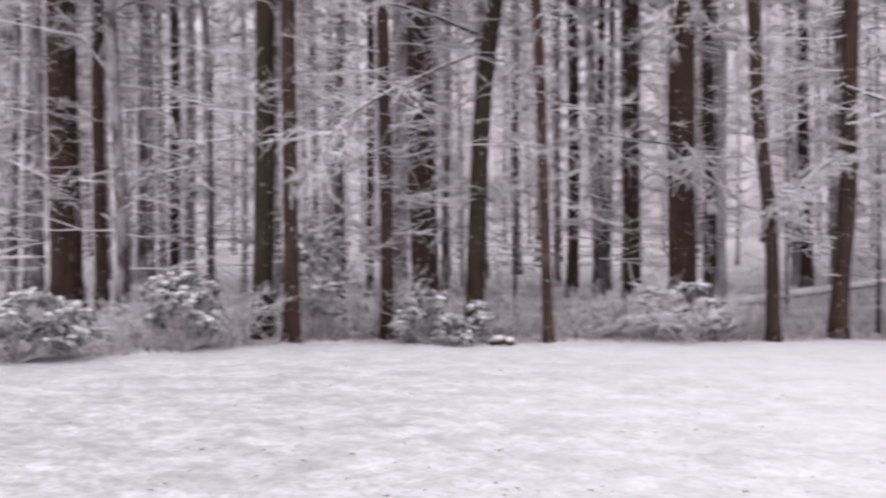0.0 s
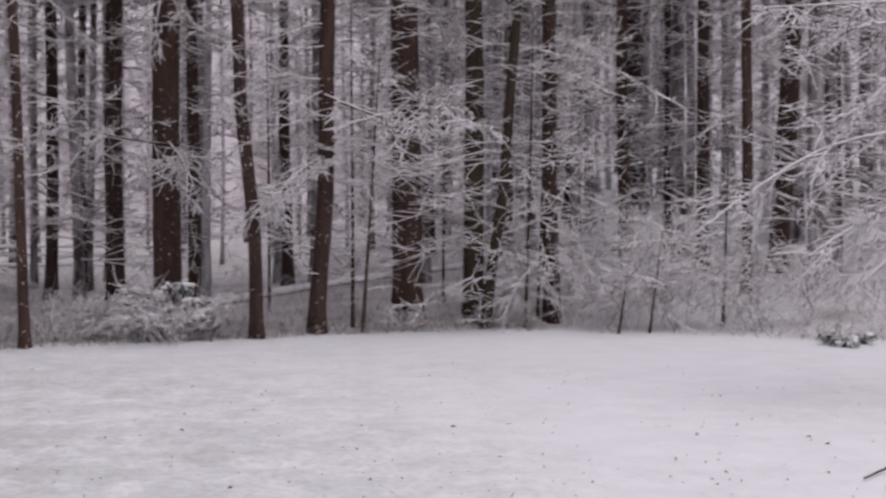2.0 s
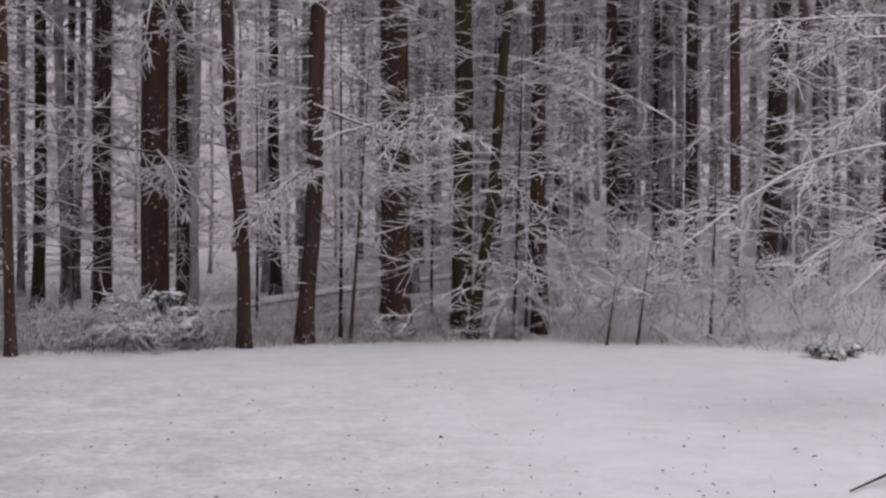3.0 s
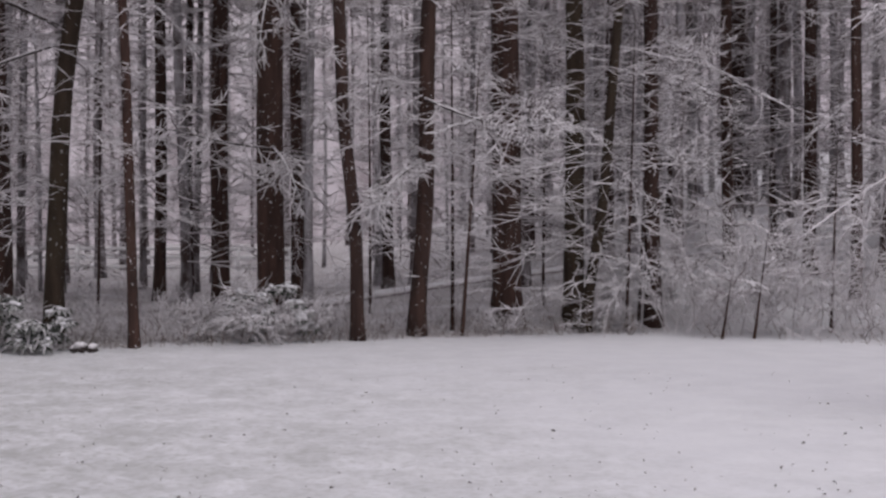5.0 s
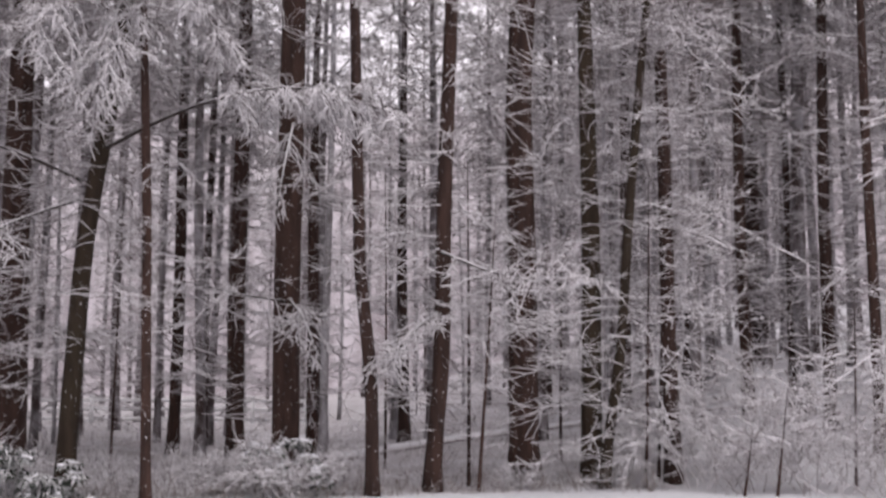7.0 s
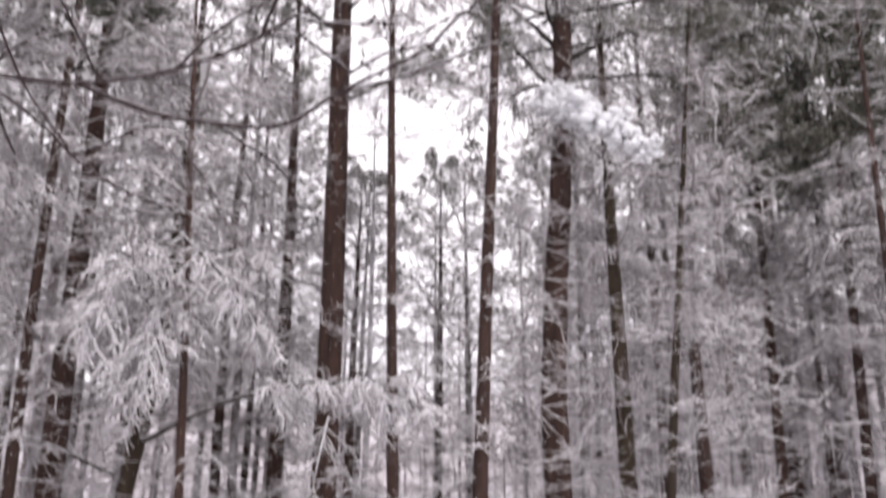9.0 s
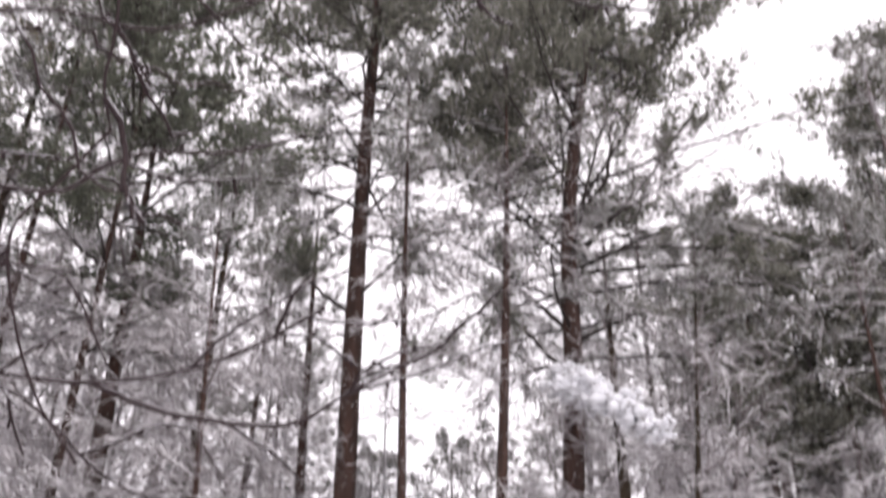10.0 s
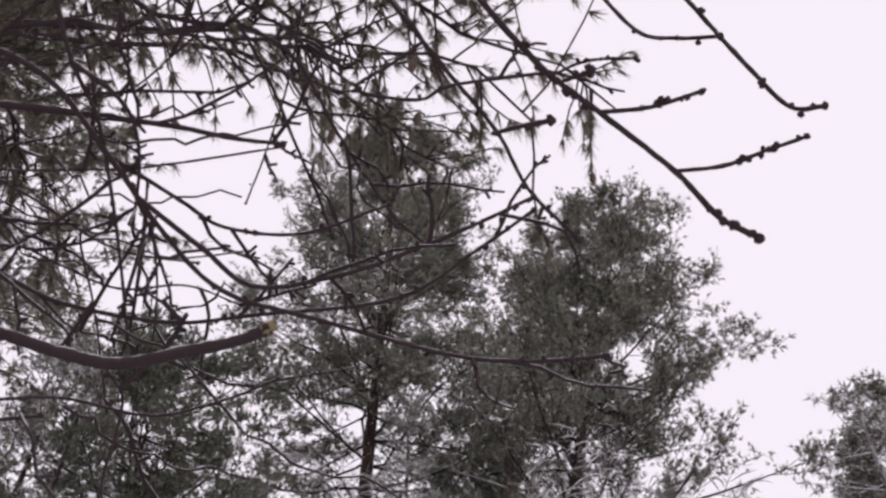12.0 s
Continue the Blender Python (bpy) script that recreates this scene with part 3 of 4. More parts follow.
edge_pine(20.0, 21.5, 0.20, 17.0, 0.0, (), M_BARK, (1.0, 11), 56, 1.4, 10, 2.2)
edge_pine(24.0, 25.0, 0.30, 20.0, 0.0, (), M_BARK, (1.5, 12), 56, 1.5, 11, 2.5)
edge_pine(27.0, 23.0, 0.25, 19.0, 0.0, (), M_BARK, (1.5, 12), 56, 1.5, 11, 2.5)
edge_pine(11.4, 33.0, 0.36, 23.0, 0.05, (), M_BARK, (3, 13), 44, 1.5, 12, 2.6)


def sapling(az, d, dia, h, lean):
    tree = tagged(new("sapling"), "thin bare sapling dusted with snow", "sapling", "saplings under the pines")
    line = trunk_line(h, lean, (), 0.03, 14)
    add_trunk(tree, line, dia, M_BARK, 6)
    part("branchwork", skirt(line, dia, 0.6, h, 14, 0.7, 1), tree, kind="stuff")
    return place(tree, az, d)


for az, d, dia, h, lean in ((0.7, 18.0, 0.065, 5.5, 0.0), (1.18, 17.2, 0.06, 4.5, 0.06), (15.4, 17.5, 0.04, 1.7, 0.12), (13.9, 17.3, 0.038, 1.0, 0.15),
                            (9.3, 18.2, 0.06, 5.0, 0.02), (9.9, 19.0, 0.06, 5.5, 0.03), (-3.4, 21.0, 0.06, 6.0, -0.01), (18.9, 18.5, 0.05, 3.2, 0.03),
                            (-16.5, 22, 0.06, 6, 0.02), (-25.0, 20, 0.07, 6, 0.0), (-31.5, 21, 0.07, 6.5, 0.01), (5.2, 21, 0.06, 5, 0.0)):
    sapling(az, d, dia, h, lean)


# the wood behind: a few kinds of pine, repeated
def wood_pine(dia, h, base, twigs, far):
    tree = tagged(new("pine_tree"), "frosted pine standing deep in the wood", "tree", "pines of the wood")
    line = trunk_line(h, 0.012 * RNG.normal(), (), 0.08, 20)
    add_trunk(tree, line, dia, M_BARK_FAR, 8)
    part("branchwork", skirt(line, dia, 0.8, base + 3, twigs, 2.0, 0 if far else 1, 2.6 if far else 1.7), tree, kind="stuff")
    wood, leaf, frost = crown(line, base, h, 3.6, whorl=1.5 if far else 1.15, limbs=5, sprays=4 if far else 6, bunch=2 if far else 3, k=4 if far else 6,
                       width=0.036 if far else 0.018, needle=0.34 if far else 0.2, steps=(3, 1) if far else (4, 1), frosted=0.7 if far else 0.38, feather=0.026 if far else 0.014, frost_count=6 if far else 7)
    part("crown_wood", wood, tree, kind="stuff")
    # far crowns take the paler frosted needles, which also paint in the haze
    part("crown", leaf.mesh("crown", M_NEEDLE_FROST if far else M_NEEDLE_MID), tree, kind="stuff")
    part("frosted_spray", frost.mesh("frosted_spray", M_FROST), tree, kind="stuff")
    return tree, h


near_kinds = [wood_pine(0.30, 22, 8.5, 44, False), wood_pine(0.20, 18.5, 7.5, 40, False), wood_pine(0.26, 16, 6.5, 40, False), wood_pine(0.22, 13, 5.5, 36, False)]
far_kinds = [wood_pine(0.30, 22, 7.5, 34, True), wood_pine(0.24, 20, 6.5, 34, True), wood_pine(0.36, 23, 8.0, 36, True), wood_pine(0.20, 19, 5.5, 30, True)]
grow = random.Random(5)
taken = []


def in_field(az, d):
    """The gap in the wood that shows the fence and the open snow about it."""
    return -19.0 < az < -7.4 and 27 < d < 45


def plant(kinds, number, d0, d1, apart, az0=-46, az1=36):
    used = set()
    count = 0
    for _ in range(4000):
        if count >= number:
            break
        az, d = grow.uniform(az0, az1), math.sqrt(grow.uniform(d0 * d0, d1 * d1))
        p = spot(az, d)
        if any((p - q).length < apart for q in taken) or (in_field(az, d) and grow.random() < 0.7):
            continue
        taken.append(p)
        cap = tallest(az, d)
        fit = [k for k in kinds if k[1] < cap * 1.1] or kinds[-1:]
        tree, h = fit[count % min(2, len(fit))]
        k = grow.uniform(0.85, 1.15)
        scale = (k, k, min(grow.uniform(0.88, 1.12), cap / h))
        m = Matrix.Translation(p) @ Matrix.Rotation(grow.uniform(0, 6.28), 4, "Z")
        if tree.name not in used:
            used.add(tree.name)
            tree.matrix_basis = m
        else:
            tree = copy_thing(tree, m)
        tree.scale = scale
        count += 1
    for tree, _ in kinds:
        if tree.name not in used:
            tree.matrix_basis = Matrix.Translation(spot(-44 + 3 * len(taken) % 7, 60 + len(taken) % 11))


plant(near_kinds, 56, 21.5, 42, 1.9)
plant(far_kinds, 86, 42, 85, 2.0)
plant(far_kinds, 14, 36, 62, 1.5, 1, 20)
plant(near_kinds, 10, 20.0, 34, 1.8, -44, -20)
plant(near_kinds, 3, 19.5, 26, 1.0, -25, -11.5)
plant(near_kinds, 5, 24, 36, 1.2, 12, 24)
plant(near_kinds, 8, 23, 40, 1.2, 20, 31)



# slender dead trunks between them, pale with rime and with haze painted into the bark
def rimed_pole(dia, h, lean):
    tree = tagged(new("dead_tree"), "slender dead trunk deep in the wood, pale with rime and painted haze", "tree", "rimed dead trunks")
    line = trunk_line(h, lean, (), 0.07, 12)
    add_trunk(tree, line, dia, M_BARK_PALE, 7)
    part("branchwork", skirt(line, dia, 1.0, h * 0.95, 26, 1.3, 0, 1.5), tree, kind="stuff")
    return tree


poles = [rimed_pole(0.10, 11.0, 0.02), rimed_pole(0.14, 13.5, -0.01), rimed_pole(0.18, 15.0, 0.008)]
for k in range(124):
    az, d = (grow.uniform(-46, 34) if k < 96 else grow.uniform(3.5, 17)), math.sqrt(grow.uniform(24 ** 2, 62 ** 2))
    p = spot(az, d)
    if any((p - q).length < 0.6 for q in taken) or in_field(az, d):
        continue
    taken.append(p)
    m = Matrix.Translation(p) @ Matrix.Rotation(grow.uniform(0, 6.28), 4, "Z")
    tree = poles[k % 3]
    if k < 3:
        tree.matrix_basis = m
    else:
        copy_thing(tree, m)

# ---- boughs that reach out of single trees ----
def level(az, el, d):
    """A place by bearing, height angle and distance over the ground."""
    return seen(az, el, d / math.cos(radians(el)))


def hung(name, me, tree, label="", kind=""):
    """A part given in the place's own coordinates."""
    ob = part(name, me, tree, label, kind)
    ob.matrix_parent_inverse = tree.matrix_basis.inverted()
    return ob


def bough(tree, ctrl, r0, r1, sprays, length, droop, first=0.35, thick=1.2, fan=(5, 2), bark=None):
    """A long limb through control points with a fan of snowy twigs."""
    path = curve_points(ctrl, 5)
    wood, twig = Pile(), Pile()
    rod(wood, path, np.linspace(r0, r1, len(path)), 6, True, 0.08)
    limb = hung("limb", wood.mesh("limb", bark or M_LIMB, True), tree, "long limb with snow along its top")
    q, g, u = along(path[None], sprays, first, 0.8, 0.35)
    ln = length * (0.45 + 0.8 * RNG.random(sprays)) * (1.2 - 0.5 * u)
    b1 = shoots(q, g, ln, 5, 0.20, droop)
    draw(twig, b1, 0.012 * thick, 0.007 * thick)
    q, g, u = along(b1, fan[0], 0.15, 0.85, 0.5)
    b2 = shoots(q, g, np.repeat(ln, fan[0]) * 0.42 * (1.15 - 0.6 * u), 3, 0.22, droop * 0.8)
    draw(twig, b2, 0.0095 * thick, 0.006 * thick)
    q, g, u = along(b2, fan[1], 0.2, 0.7, 0.4)
    b3 = shoots(q, g, 0.08 + 0.16 * RNG.random(len(u)), 1, 0.2, droop * 0.5)
    draw(twig, b3, 0.008 * thick, 0.005 * thick)
    spray = part("spray", twig.mesh("spray", M_TWIG), limb, "fan of twigs thick with snow", "stuff")
    return limb


bough(limb_pine, [level(-17.7, 10.7, 16.9), level(-14.6, 12.5, 16.2), level(-11.9, 13.6, 15.6), level(-8.0, 14.3, 15.2), level(-3.2, 13.3, 15.0)], 0.035, 0.012, 46, 0.95, -1.0, 0.5, 1.35, (8, 2))
bough(limb_pine, [level(-18.4, 8.5, 16.8), level(-21.5, 7.2, 15.8), level(-25.0, 5.2, 15.2), level(-27.4, 1.8, 15.0)], 0.028, 0.01, 24, 0.8, -0.4, 0.25)
bough(limb_pine, [level(-18.3, 9.4, 16.8), level(-21.5, 10.6, 16.0), level(-25.0, 11.2, 15.4), level(-28.5, 11.6, 15.0)], 0.03, 0.012, 12, 0.5, -0.3, 0.3)
bough(thin_pine, [level(-16.3, 20.8, 15.8), level(-18.8, 18.6, 15.2), level(-21.6, 15.3, 14.8)], 0.03, 0.01, 44, 0.95, -0.8, 0.15, 1.35, (8, 2))
bough(thin_pine, [level(-16.3, 21.0, 15.8), level(-14.0, 19.2, 15.3), level(-11.8, 16.3, 15.0)], 0.028, 0.01, 32, 0.85, -0.8, 0.2, 1.3, (7, 2))
bough(thin_pine, [level(-16.4, 19.0, 15.8), level(-17.2, 16.5, 15.0), level(-17.8, 13.4, 14.7)], 0.028, 0.01, 30, 0.8, -0.7, 0.2, 1.3, (7, 2))
bough(twig_pine, [level(-0.7, 6.4, 17.1), level(1.6, 5.5, 16.6), level(3.8, 5.0, 16.2), level(6.0, 5.2, 16.0)], 0.026, 0.01, 26, 0.8, -0.25, 0.1, 1.3, (5, 2))
bough(twig_pine, [level(-0.9, 3.4, 17.1), level(-2.4, 2.2, 16.5), level(-3.6, 0.6, 16.2)], 0.02, 0.008, 22, 0.6, -0.4, 0.1, 1.2)
bough(big_left, [level(-8.4, 3.9, 18.8), level(-10.6, 4.2, 17.6), level(-13.4, 4.8, 16.8)], 0.022, 0.008, 12, 0.7, -0.3, 0.1, 1.2)
bough(big_left, [level(-8.2, 4.0, 18.8), level(-7.5, 3.0, 17.8), level(-6.6, 0.8, 17.3)], 0.022, 0.008, 14, 0.7, -0.4, 0.1, 1.2)
bough(big_left, [level(-8.2, 12.6, 18.8), level(-8.6, 10.6, 17.6), level(-8.9, 8.6, 17.2)], 0.025, 0.01, 14, 0.7, -0.6, 0.1, 1.2)

# stout dark limbs of the two big pines
def stout_limb(tree, ctrl, d, r0=0.055):
    path = curve_points([level(az, el, d - 0.25 * i) for i, (az, el) in enumerate(ctrl)], 6)
    path = path + 0.03 * RNG.normal(size=path.shape) * np.linspace(0, 1, len(path))[:, None]
    wood, leaf = Pile(), Pile()
    rod(wood, path, np.linspace(r0, r0 * 0.35, len(path)), 7, True, 0.06)
    limb = hung("limb", wood.mesh("limb", M_LIMB_DRY, True), tree, "stout dark limb")
    q, g, u = along(path[None], 9, 0.5, 0.8, 0.4)
    b = shoots(q, g, 0.4 + 0.5 * RNG.random(9), 3, 0.15, 0.3)
    q, g, u = along(b, 40, 0.2, 0.7, 0.5)
    tufts(leaf, q + g * 0.2 * RNG.random((len(q), 1)), g, 9, 0.12, 0.0085)
    part("foliage", leaf.mesh("foliage", M_NEEDLE), limb, kind="stuff")


for ctrl in ([(5.0, 34.4), (9.15, 37.6), (12.7, 40.4)], [(5.2, 41.0), (3.3, 44.4), (2.5, 46.9)], [(5.1, 36.3), (6.9, 38.1), (7.4, 41.0)], [(4.5, 30.2), (1.6, 32.5), (-0.2, 33.9)],
             [(4.4, 27.9), (2.0, 30.2), (-0.1, 31.8)], [(5.0, 34.2), (9.1, 34.4), (13.2, 33.9)], [(4.9, 33.4), (10.6, 33.4), (17.0, 32.8)], [(4.5, 30.1), (7.7, 31.1), (12.8, 31.2)]):
    stout_limb(big_right, ctrl, 18.6)
for ctrl in ([(-8.7, 31.4), (-10.7, 32.5), (-13.0, 34.5)], [(-8.6, 32.0), (-6.5, 33.8), (-4.9, 35.3)], [(-8.6, 27.8), (-5.9, 29.0), (-3.4, 29.7)], [(-8.6, 36.0), (-6.7, 37.5), (-5.7, 38.7)],
             [(-8.6, 38.4), (-11.5, 38.9), (-15.6, 38.3)], [(-8.6, 36.7), (-11.3, 37.1), (-15.1, 37.1)]):
    stout_limb(big_left, ctrl, 19.0, 0.045)

# the limb of the big pine that bends under thick snow
path = curve_points([level(4.5, 28.4, 18.3), level(3.4, 28.1, 17.6), level(5.5, 27.3, 17.1), level(8.4, 25.5, 16.9)], 8)
pile = Pile()
rod(pile, path, np.linspace(0.05, 0.02, len(path)), 7)
limb = hung("limb", pile.mesh("limb", M_LIMB, True), big_right, "limb bent under a thick load of snow")
pile, green = Pile(), Pile()
at = path[RNG.integers(4, len(path), 400)] + RNG.normal(size=(400, 3)) * [0.15, 0.16, 0.085]
lumps(pile, at, 0.045 + 0.08 * RNG.random(400) ** 1.5, 0.7)
part("snow", pile.mesh("snow", M_LUMP, True), limb, "thick fresh snow", "stuff")
at = path[RNG.integers(4, len(path), 110)] + RNG.normal(size=(110, 3)) * [0.22, 0.22, 0.12] - [0, 0, 0.08]
tufts(green, at, unit(RNG.normal(size=(110, 3)) - [0, 0, 0.6]), 9, 0.18, 0.014)
part("foliage", green.mesh("foliage", M_NEEDLE_FROST), limb, kind="stuff")

# the pine beside the lawn whose boughs reach in from outside the view
side_pine = pine(33.5, 11.5, 0.30, 9.5, 0.0, (), M_BARK, (4.0, 6), 10, 1.2, 5.5, 1.8, label="pine beside the lawn with long snowy boughs")
for ctrl in ([(28.9, 10.2), (25.0, 10.2), (20.6, 10.2)], [(28.9, 9.2), (25.5, 9.2), (22.7, 8.2)], [(29.4, 9.2), (26.5, 6.8), (23.5, 3.4)],
             [(29.2, 2.3), (25.6, 0.5), (22.8, -1.4)], [(25.1, 4.1), (21.3, 2.4), (17.2, -0.6)], [(29.5, 1.0), (27.1, -0.8), (25.1, -2.7)], [(29.0, 13.5), (25.0, 13.4), (21.5, 12.8)]):
    bough(side_pine, [level(33.2, ctrl[0][1] + 1.0, 11.4), *(level(az, el, 11.0 - 0.3 * i) for i, (az, el) in enumerate(ctrl))], 0.022, 0.007, 10, 0.7, -0.3, 0.25, 0.8, (6, 1), M_TWIG)


# ---- low growth along the edge ----
def leafy_bush(az, d, wide, high, clumps, name="rhododendron_bush", label="evergreen bush with drooping leaves under snow caps", frosty=0.4):
    """Crooked stems that end in rounded heads: whorls of hanging leaves with snow lying on them."""
    bush = tagged(new(name), label, "bush", "bushes along the lawn")
    stems, leaves, caps = Pile(), Pile(), Pile()
    a = RNG.random(clumps) * 2 * np.pi
    up = (np.arange(clumps) + RNG.random(clumps)) / clumps
    r = wide * 0.5 * np.sqrt(RNG.random(clumps)) * np.sqrt(1 - 0.7 * up**2)
    head = np.column_stack([r * np.cos(a), r * np.sin(a), high * (0.18 + 0.74 * up)])
    size = np.minimum(0.13, 0.45 * high) * (0.6 + 0.6 * RNG.random(clumps))
    foot = head * [0.15, 0.15, 0.0]
    mid = 0.5 * (foot + head) + RNG.normal(size=head.shape) * 0.05
    slivers(stems, foot, mid, 0.015, 0.011)
    slivers(stems, mid, head, 0.011, 0.008)
    m = 9
    b, e = RNG.random((clumps, m)) * 6.28, np.abs(RNG.normal(size=(clumps, m))) * 0.6
    dome = np.stack([np.cos(b) * np.cos(e), np.sin(b) * np.cos(e), np.sin(e) * 0.7], -1)
    top = (head[:, None] + dome * size[:, None, None]).reshape(-1, 3)
    slivers(stems, np.repeat(head, m, 0), top, 0.006, 0.005)
    n, heads = 9, len(top)
    b = RNG.random((heads, n)) * 0.7 + np.arange(n) * 2 * np.pi / n
    out = np.stack([np.cos(b), np.sin(b), -0.2 - 1.0 * RNG.random((heads, n))], -1)
    side = np.stack([-np.sin(b), np.cos(b), 0 * b], -1)
    ln = (0.07 + 0.07 * RNG.random((heads, n)))[..., None]
    root, w = top[:, None] + 0 * out, 0.017
    half, tip = root + out * ln * 0.5 + [0, 0, 0.018], root + out * ln
    v = np.stack([root, half - side * w, tip, half + side * w], 2).reshape(-1, 3)
    leaves.add(v, np.arange(len(v)).reshape(-1, 4))
    some = RNG.random(heads) < frosty
    lumps(caps, top[some] + [0, 0, 0.015], 0.026 + 0.036 * RNG.random(int(some.sum())), 0.45)
    part("stem_tangle", stems.mesh("stem_tangle", M_TWIG), bush, kind="stuff")
    part("foliage", leaves.mesh("foliage", M_LEAF), bush, "dark green leaves hanging in the cold", "stuff")
    part("snow", caps.mesh("snow", M_LUMP, True), bush, "caps of fresh snow", "stuff")
    bush.matrix_basis = Matrix.Translation(spot(az, d))
    return bush


leafy_bush(-40.6, 14.8, 1.6, 0.90, 30)
leafy_bush(-38.6, 15.1, 0.9, 0.75, 14)
leafy_bush(-32.9, 15.5, 1.15, 1.10, 24)
leafy_bush(-26.2, 16.8, 1.0, 1.65, 22)
leafy_bush(-21.1, 15.9, 0.75, 0.80, 12)
leafy_bush(-19.6, 15.6, 0.6, 0.45, 8)
leafy_bush(-18.6, 15.8, 0.45, 0.55, 6)
leafy_bush(-8.3, 16.7, 1.3, 0.80, 20, frosty=0.8)


def twig_bush(az, d, wide, high, stems):
    """A bare shrub, white with snow."""
    bush = tagged(new("shrub"), "bare tangled shrub white with snow", "shrub", "shrubs under the pines")
    for a in RNG.random(stems) * 2 * np.pi:
        out = np.array([math.cos(a), math.sin(a), 0.0])
        ln = np.array([high * RNG.uniform(0.6, 1.2)])
        pile = Pile()
        b0 = shoots((out * 0.25 * wide * math.sqrt(RNG.random()))[None], (out * 0.5 + [0, 0, RNG.uniform(0.5, 1.1)])[None], ln, 6, 0.2, -0.1)
        draw(pile, b0, 0.009, 0.005)
        q, g, u = along(b0, 9, 0.2, 0.9, 0.3)
        b1 = shoots(q, g, np.repeat(ln, 9) * 0.42 * (1.2 - 0.6 * u), 3, 0.22, 0.0)
        draw(pile, b1, 0.007, 0.0045)
        q, g, u = along(b1, 3, 0.15, 0.8, 0.3)
        draw(pile, shoots(q, g, 0.08 + 0.16 * RNG.random(len(u)), 1, 0.2, 0.0), 0.006, 0.004)
        part("stem", pile.mesh("stem", M_TWIG), bush)
    bush.matrix_basis = Matrix.Translation(spot(az, d))


for az, d, w, h, n in ((11.6, 18.0, 1.2, 1.0, 9), (12.8, 18.6, 1.6, 1.7, 11), (14.2, 18.2, 1.6, 1.9, 11), (15.6, 18.8, 1.8, 2.1, 12), (17.0, 18.3, 1.5, 1.7, 10),
                       (18.4, 18.9, 1.6, 1.8, 10), (19.8, 18.2, 1.4, 1.3, 8), (21.6, 18.6, 1.6, 1.5, 9), (23.4, 19.4, 1.6, 1.4, 9), (25.6, 19.0, 1.6, 1.3, 9), (22.6, 21.5, 1.8, 1.8, 9), (13.4, 20.5, 2.0, 2.4, 11), (16.3, 21.0, 2.0, 2.4, 11), (10.0, 19.6, 1.4, 1.4, 9),
                       (-8.0, 16.5, 1.7, 0.9, 24), (-9.8, 17.2, 1.2, 0.7, 18), (-11.4, 16.9, 1.2, 0.6, 16), (-6.4, 16.9, 1.0, 0.65, 16), (-13.0, 16.6, 1.0, 0.6, 14), (-21.8, 16.6, 1.0, 0.8, 16),
                       (-24.4, 17.0, 1.2, 1.0, 18), (-30.6, 16.6, 1.2, 0.9, 16), (-34.8, 16.4, 1.4, 0.8, 16), (-16.0, 17.0, 1.0, 0.6, 14), (3.2, 17.9, 0.8, 0.35, 14), (7.9, 18.2, 0.8, 0.4, 12)):
    twig_bush(az, d, w, h, n)


def stalks(name, label, number, d0, d1, h0, h1, mat, r):
    az = RNG.uniform(-48, 30, number)
    az = az[(az < 10) | (RNG.random(number) < 0.12 + 0.3 * (az > 19))]
    number = len(az)
    d = np.array([edge(a) for a in az]) + d0 + (d1 - d0) * RNG.random(number) ** 1.5
    keep = ~((az > -18) & (az < -8) & (d > 40))
    az, d, number = az[keep], d[keep], int(keep.sum())
    p = np.array([spot(a, b)[:] for a, b in zip(az, d)])
    lean = np.column_stack([0.5 * RNG.normal(size=number), 0.5 * RNG.normal(size=number), np.ones(number)])
    ln = h0 + (h1 - h0) * RNG.random(number) ** 2
    pile = Pile()
    b0 = shoots(p, lean, ln, 3, 0.18, -0.5)
    draw(pile, b0, r, r * 0.7)
    q, g, u = along(b0, 3, 0.3, 0.8, 0.5)
    draw(pile, shoots(q, g, np.repeat(ln, 3) * 0.4, 1, 0.2, 0), r * 0.85, r * 0.6)
    tagged(new(name, pile.mesh(name, mat)), label, "undergrowth", kind="stuff")


stalks("edge_weeds", "dry brown weeds and grass stalks dusted with snow", 1900, -0.1, 2.4, 0.08, 0.36, M_STALK, 0.005)
stalks("forest_brush", "low frosted brush on the woodland floor", 3000, 0.6, 24, 0.15, 0.75, M_TWIG, 0.007)


def fallen_log(a, b, dia, label):
    log = Pile()
    pts = curve_points([a, 0.5 * (a + b) + np.array([0, 0.1, 0.03]), b], 10)
    rod(log, pts, np.linspace(dia * 0.5, dia * 0.36, len(pts)), 10, True, 0.04)
    ob = tagged(new("fallen_log", log.mesh("fallen_log", M_TWIG, True)), label, "log", "fallen logs")
    snow = Pile()
    rod(snow, pts + [0, 0, dia * 0.36], np.linspace(dia * 0.48, dia * 0.34, len(pts)), 8, True, 0.12)
    part("snow", snow.mesh("snow", M_LUMP, True), ob, "line of snow along the top")


for (az, d), (az2, d2), dia in (((-5.6, 22.5), (6.6, 25.0), 0.12), ((7.4, 25.5), (16.0, 26.5), 0.11)):
    fallen_log(np.array(spot(az, d, 0.12)), np.array(spot(az2, d2, 0.16)), dia, "thin fallen trunk with a line of snow on it")

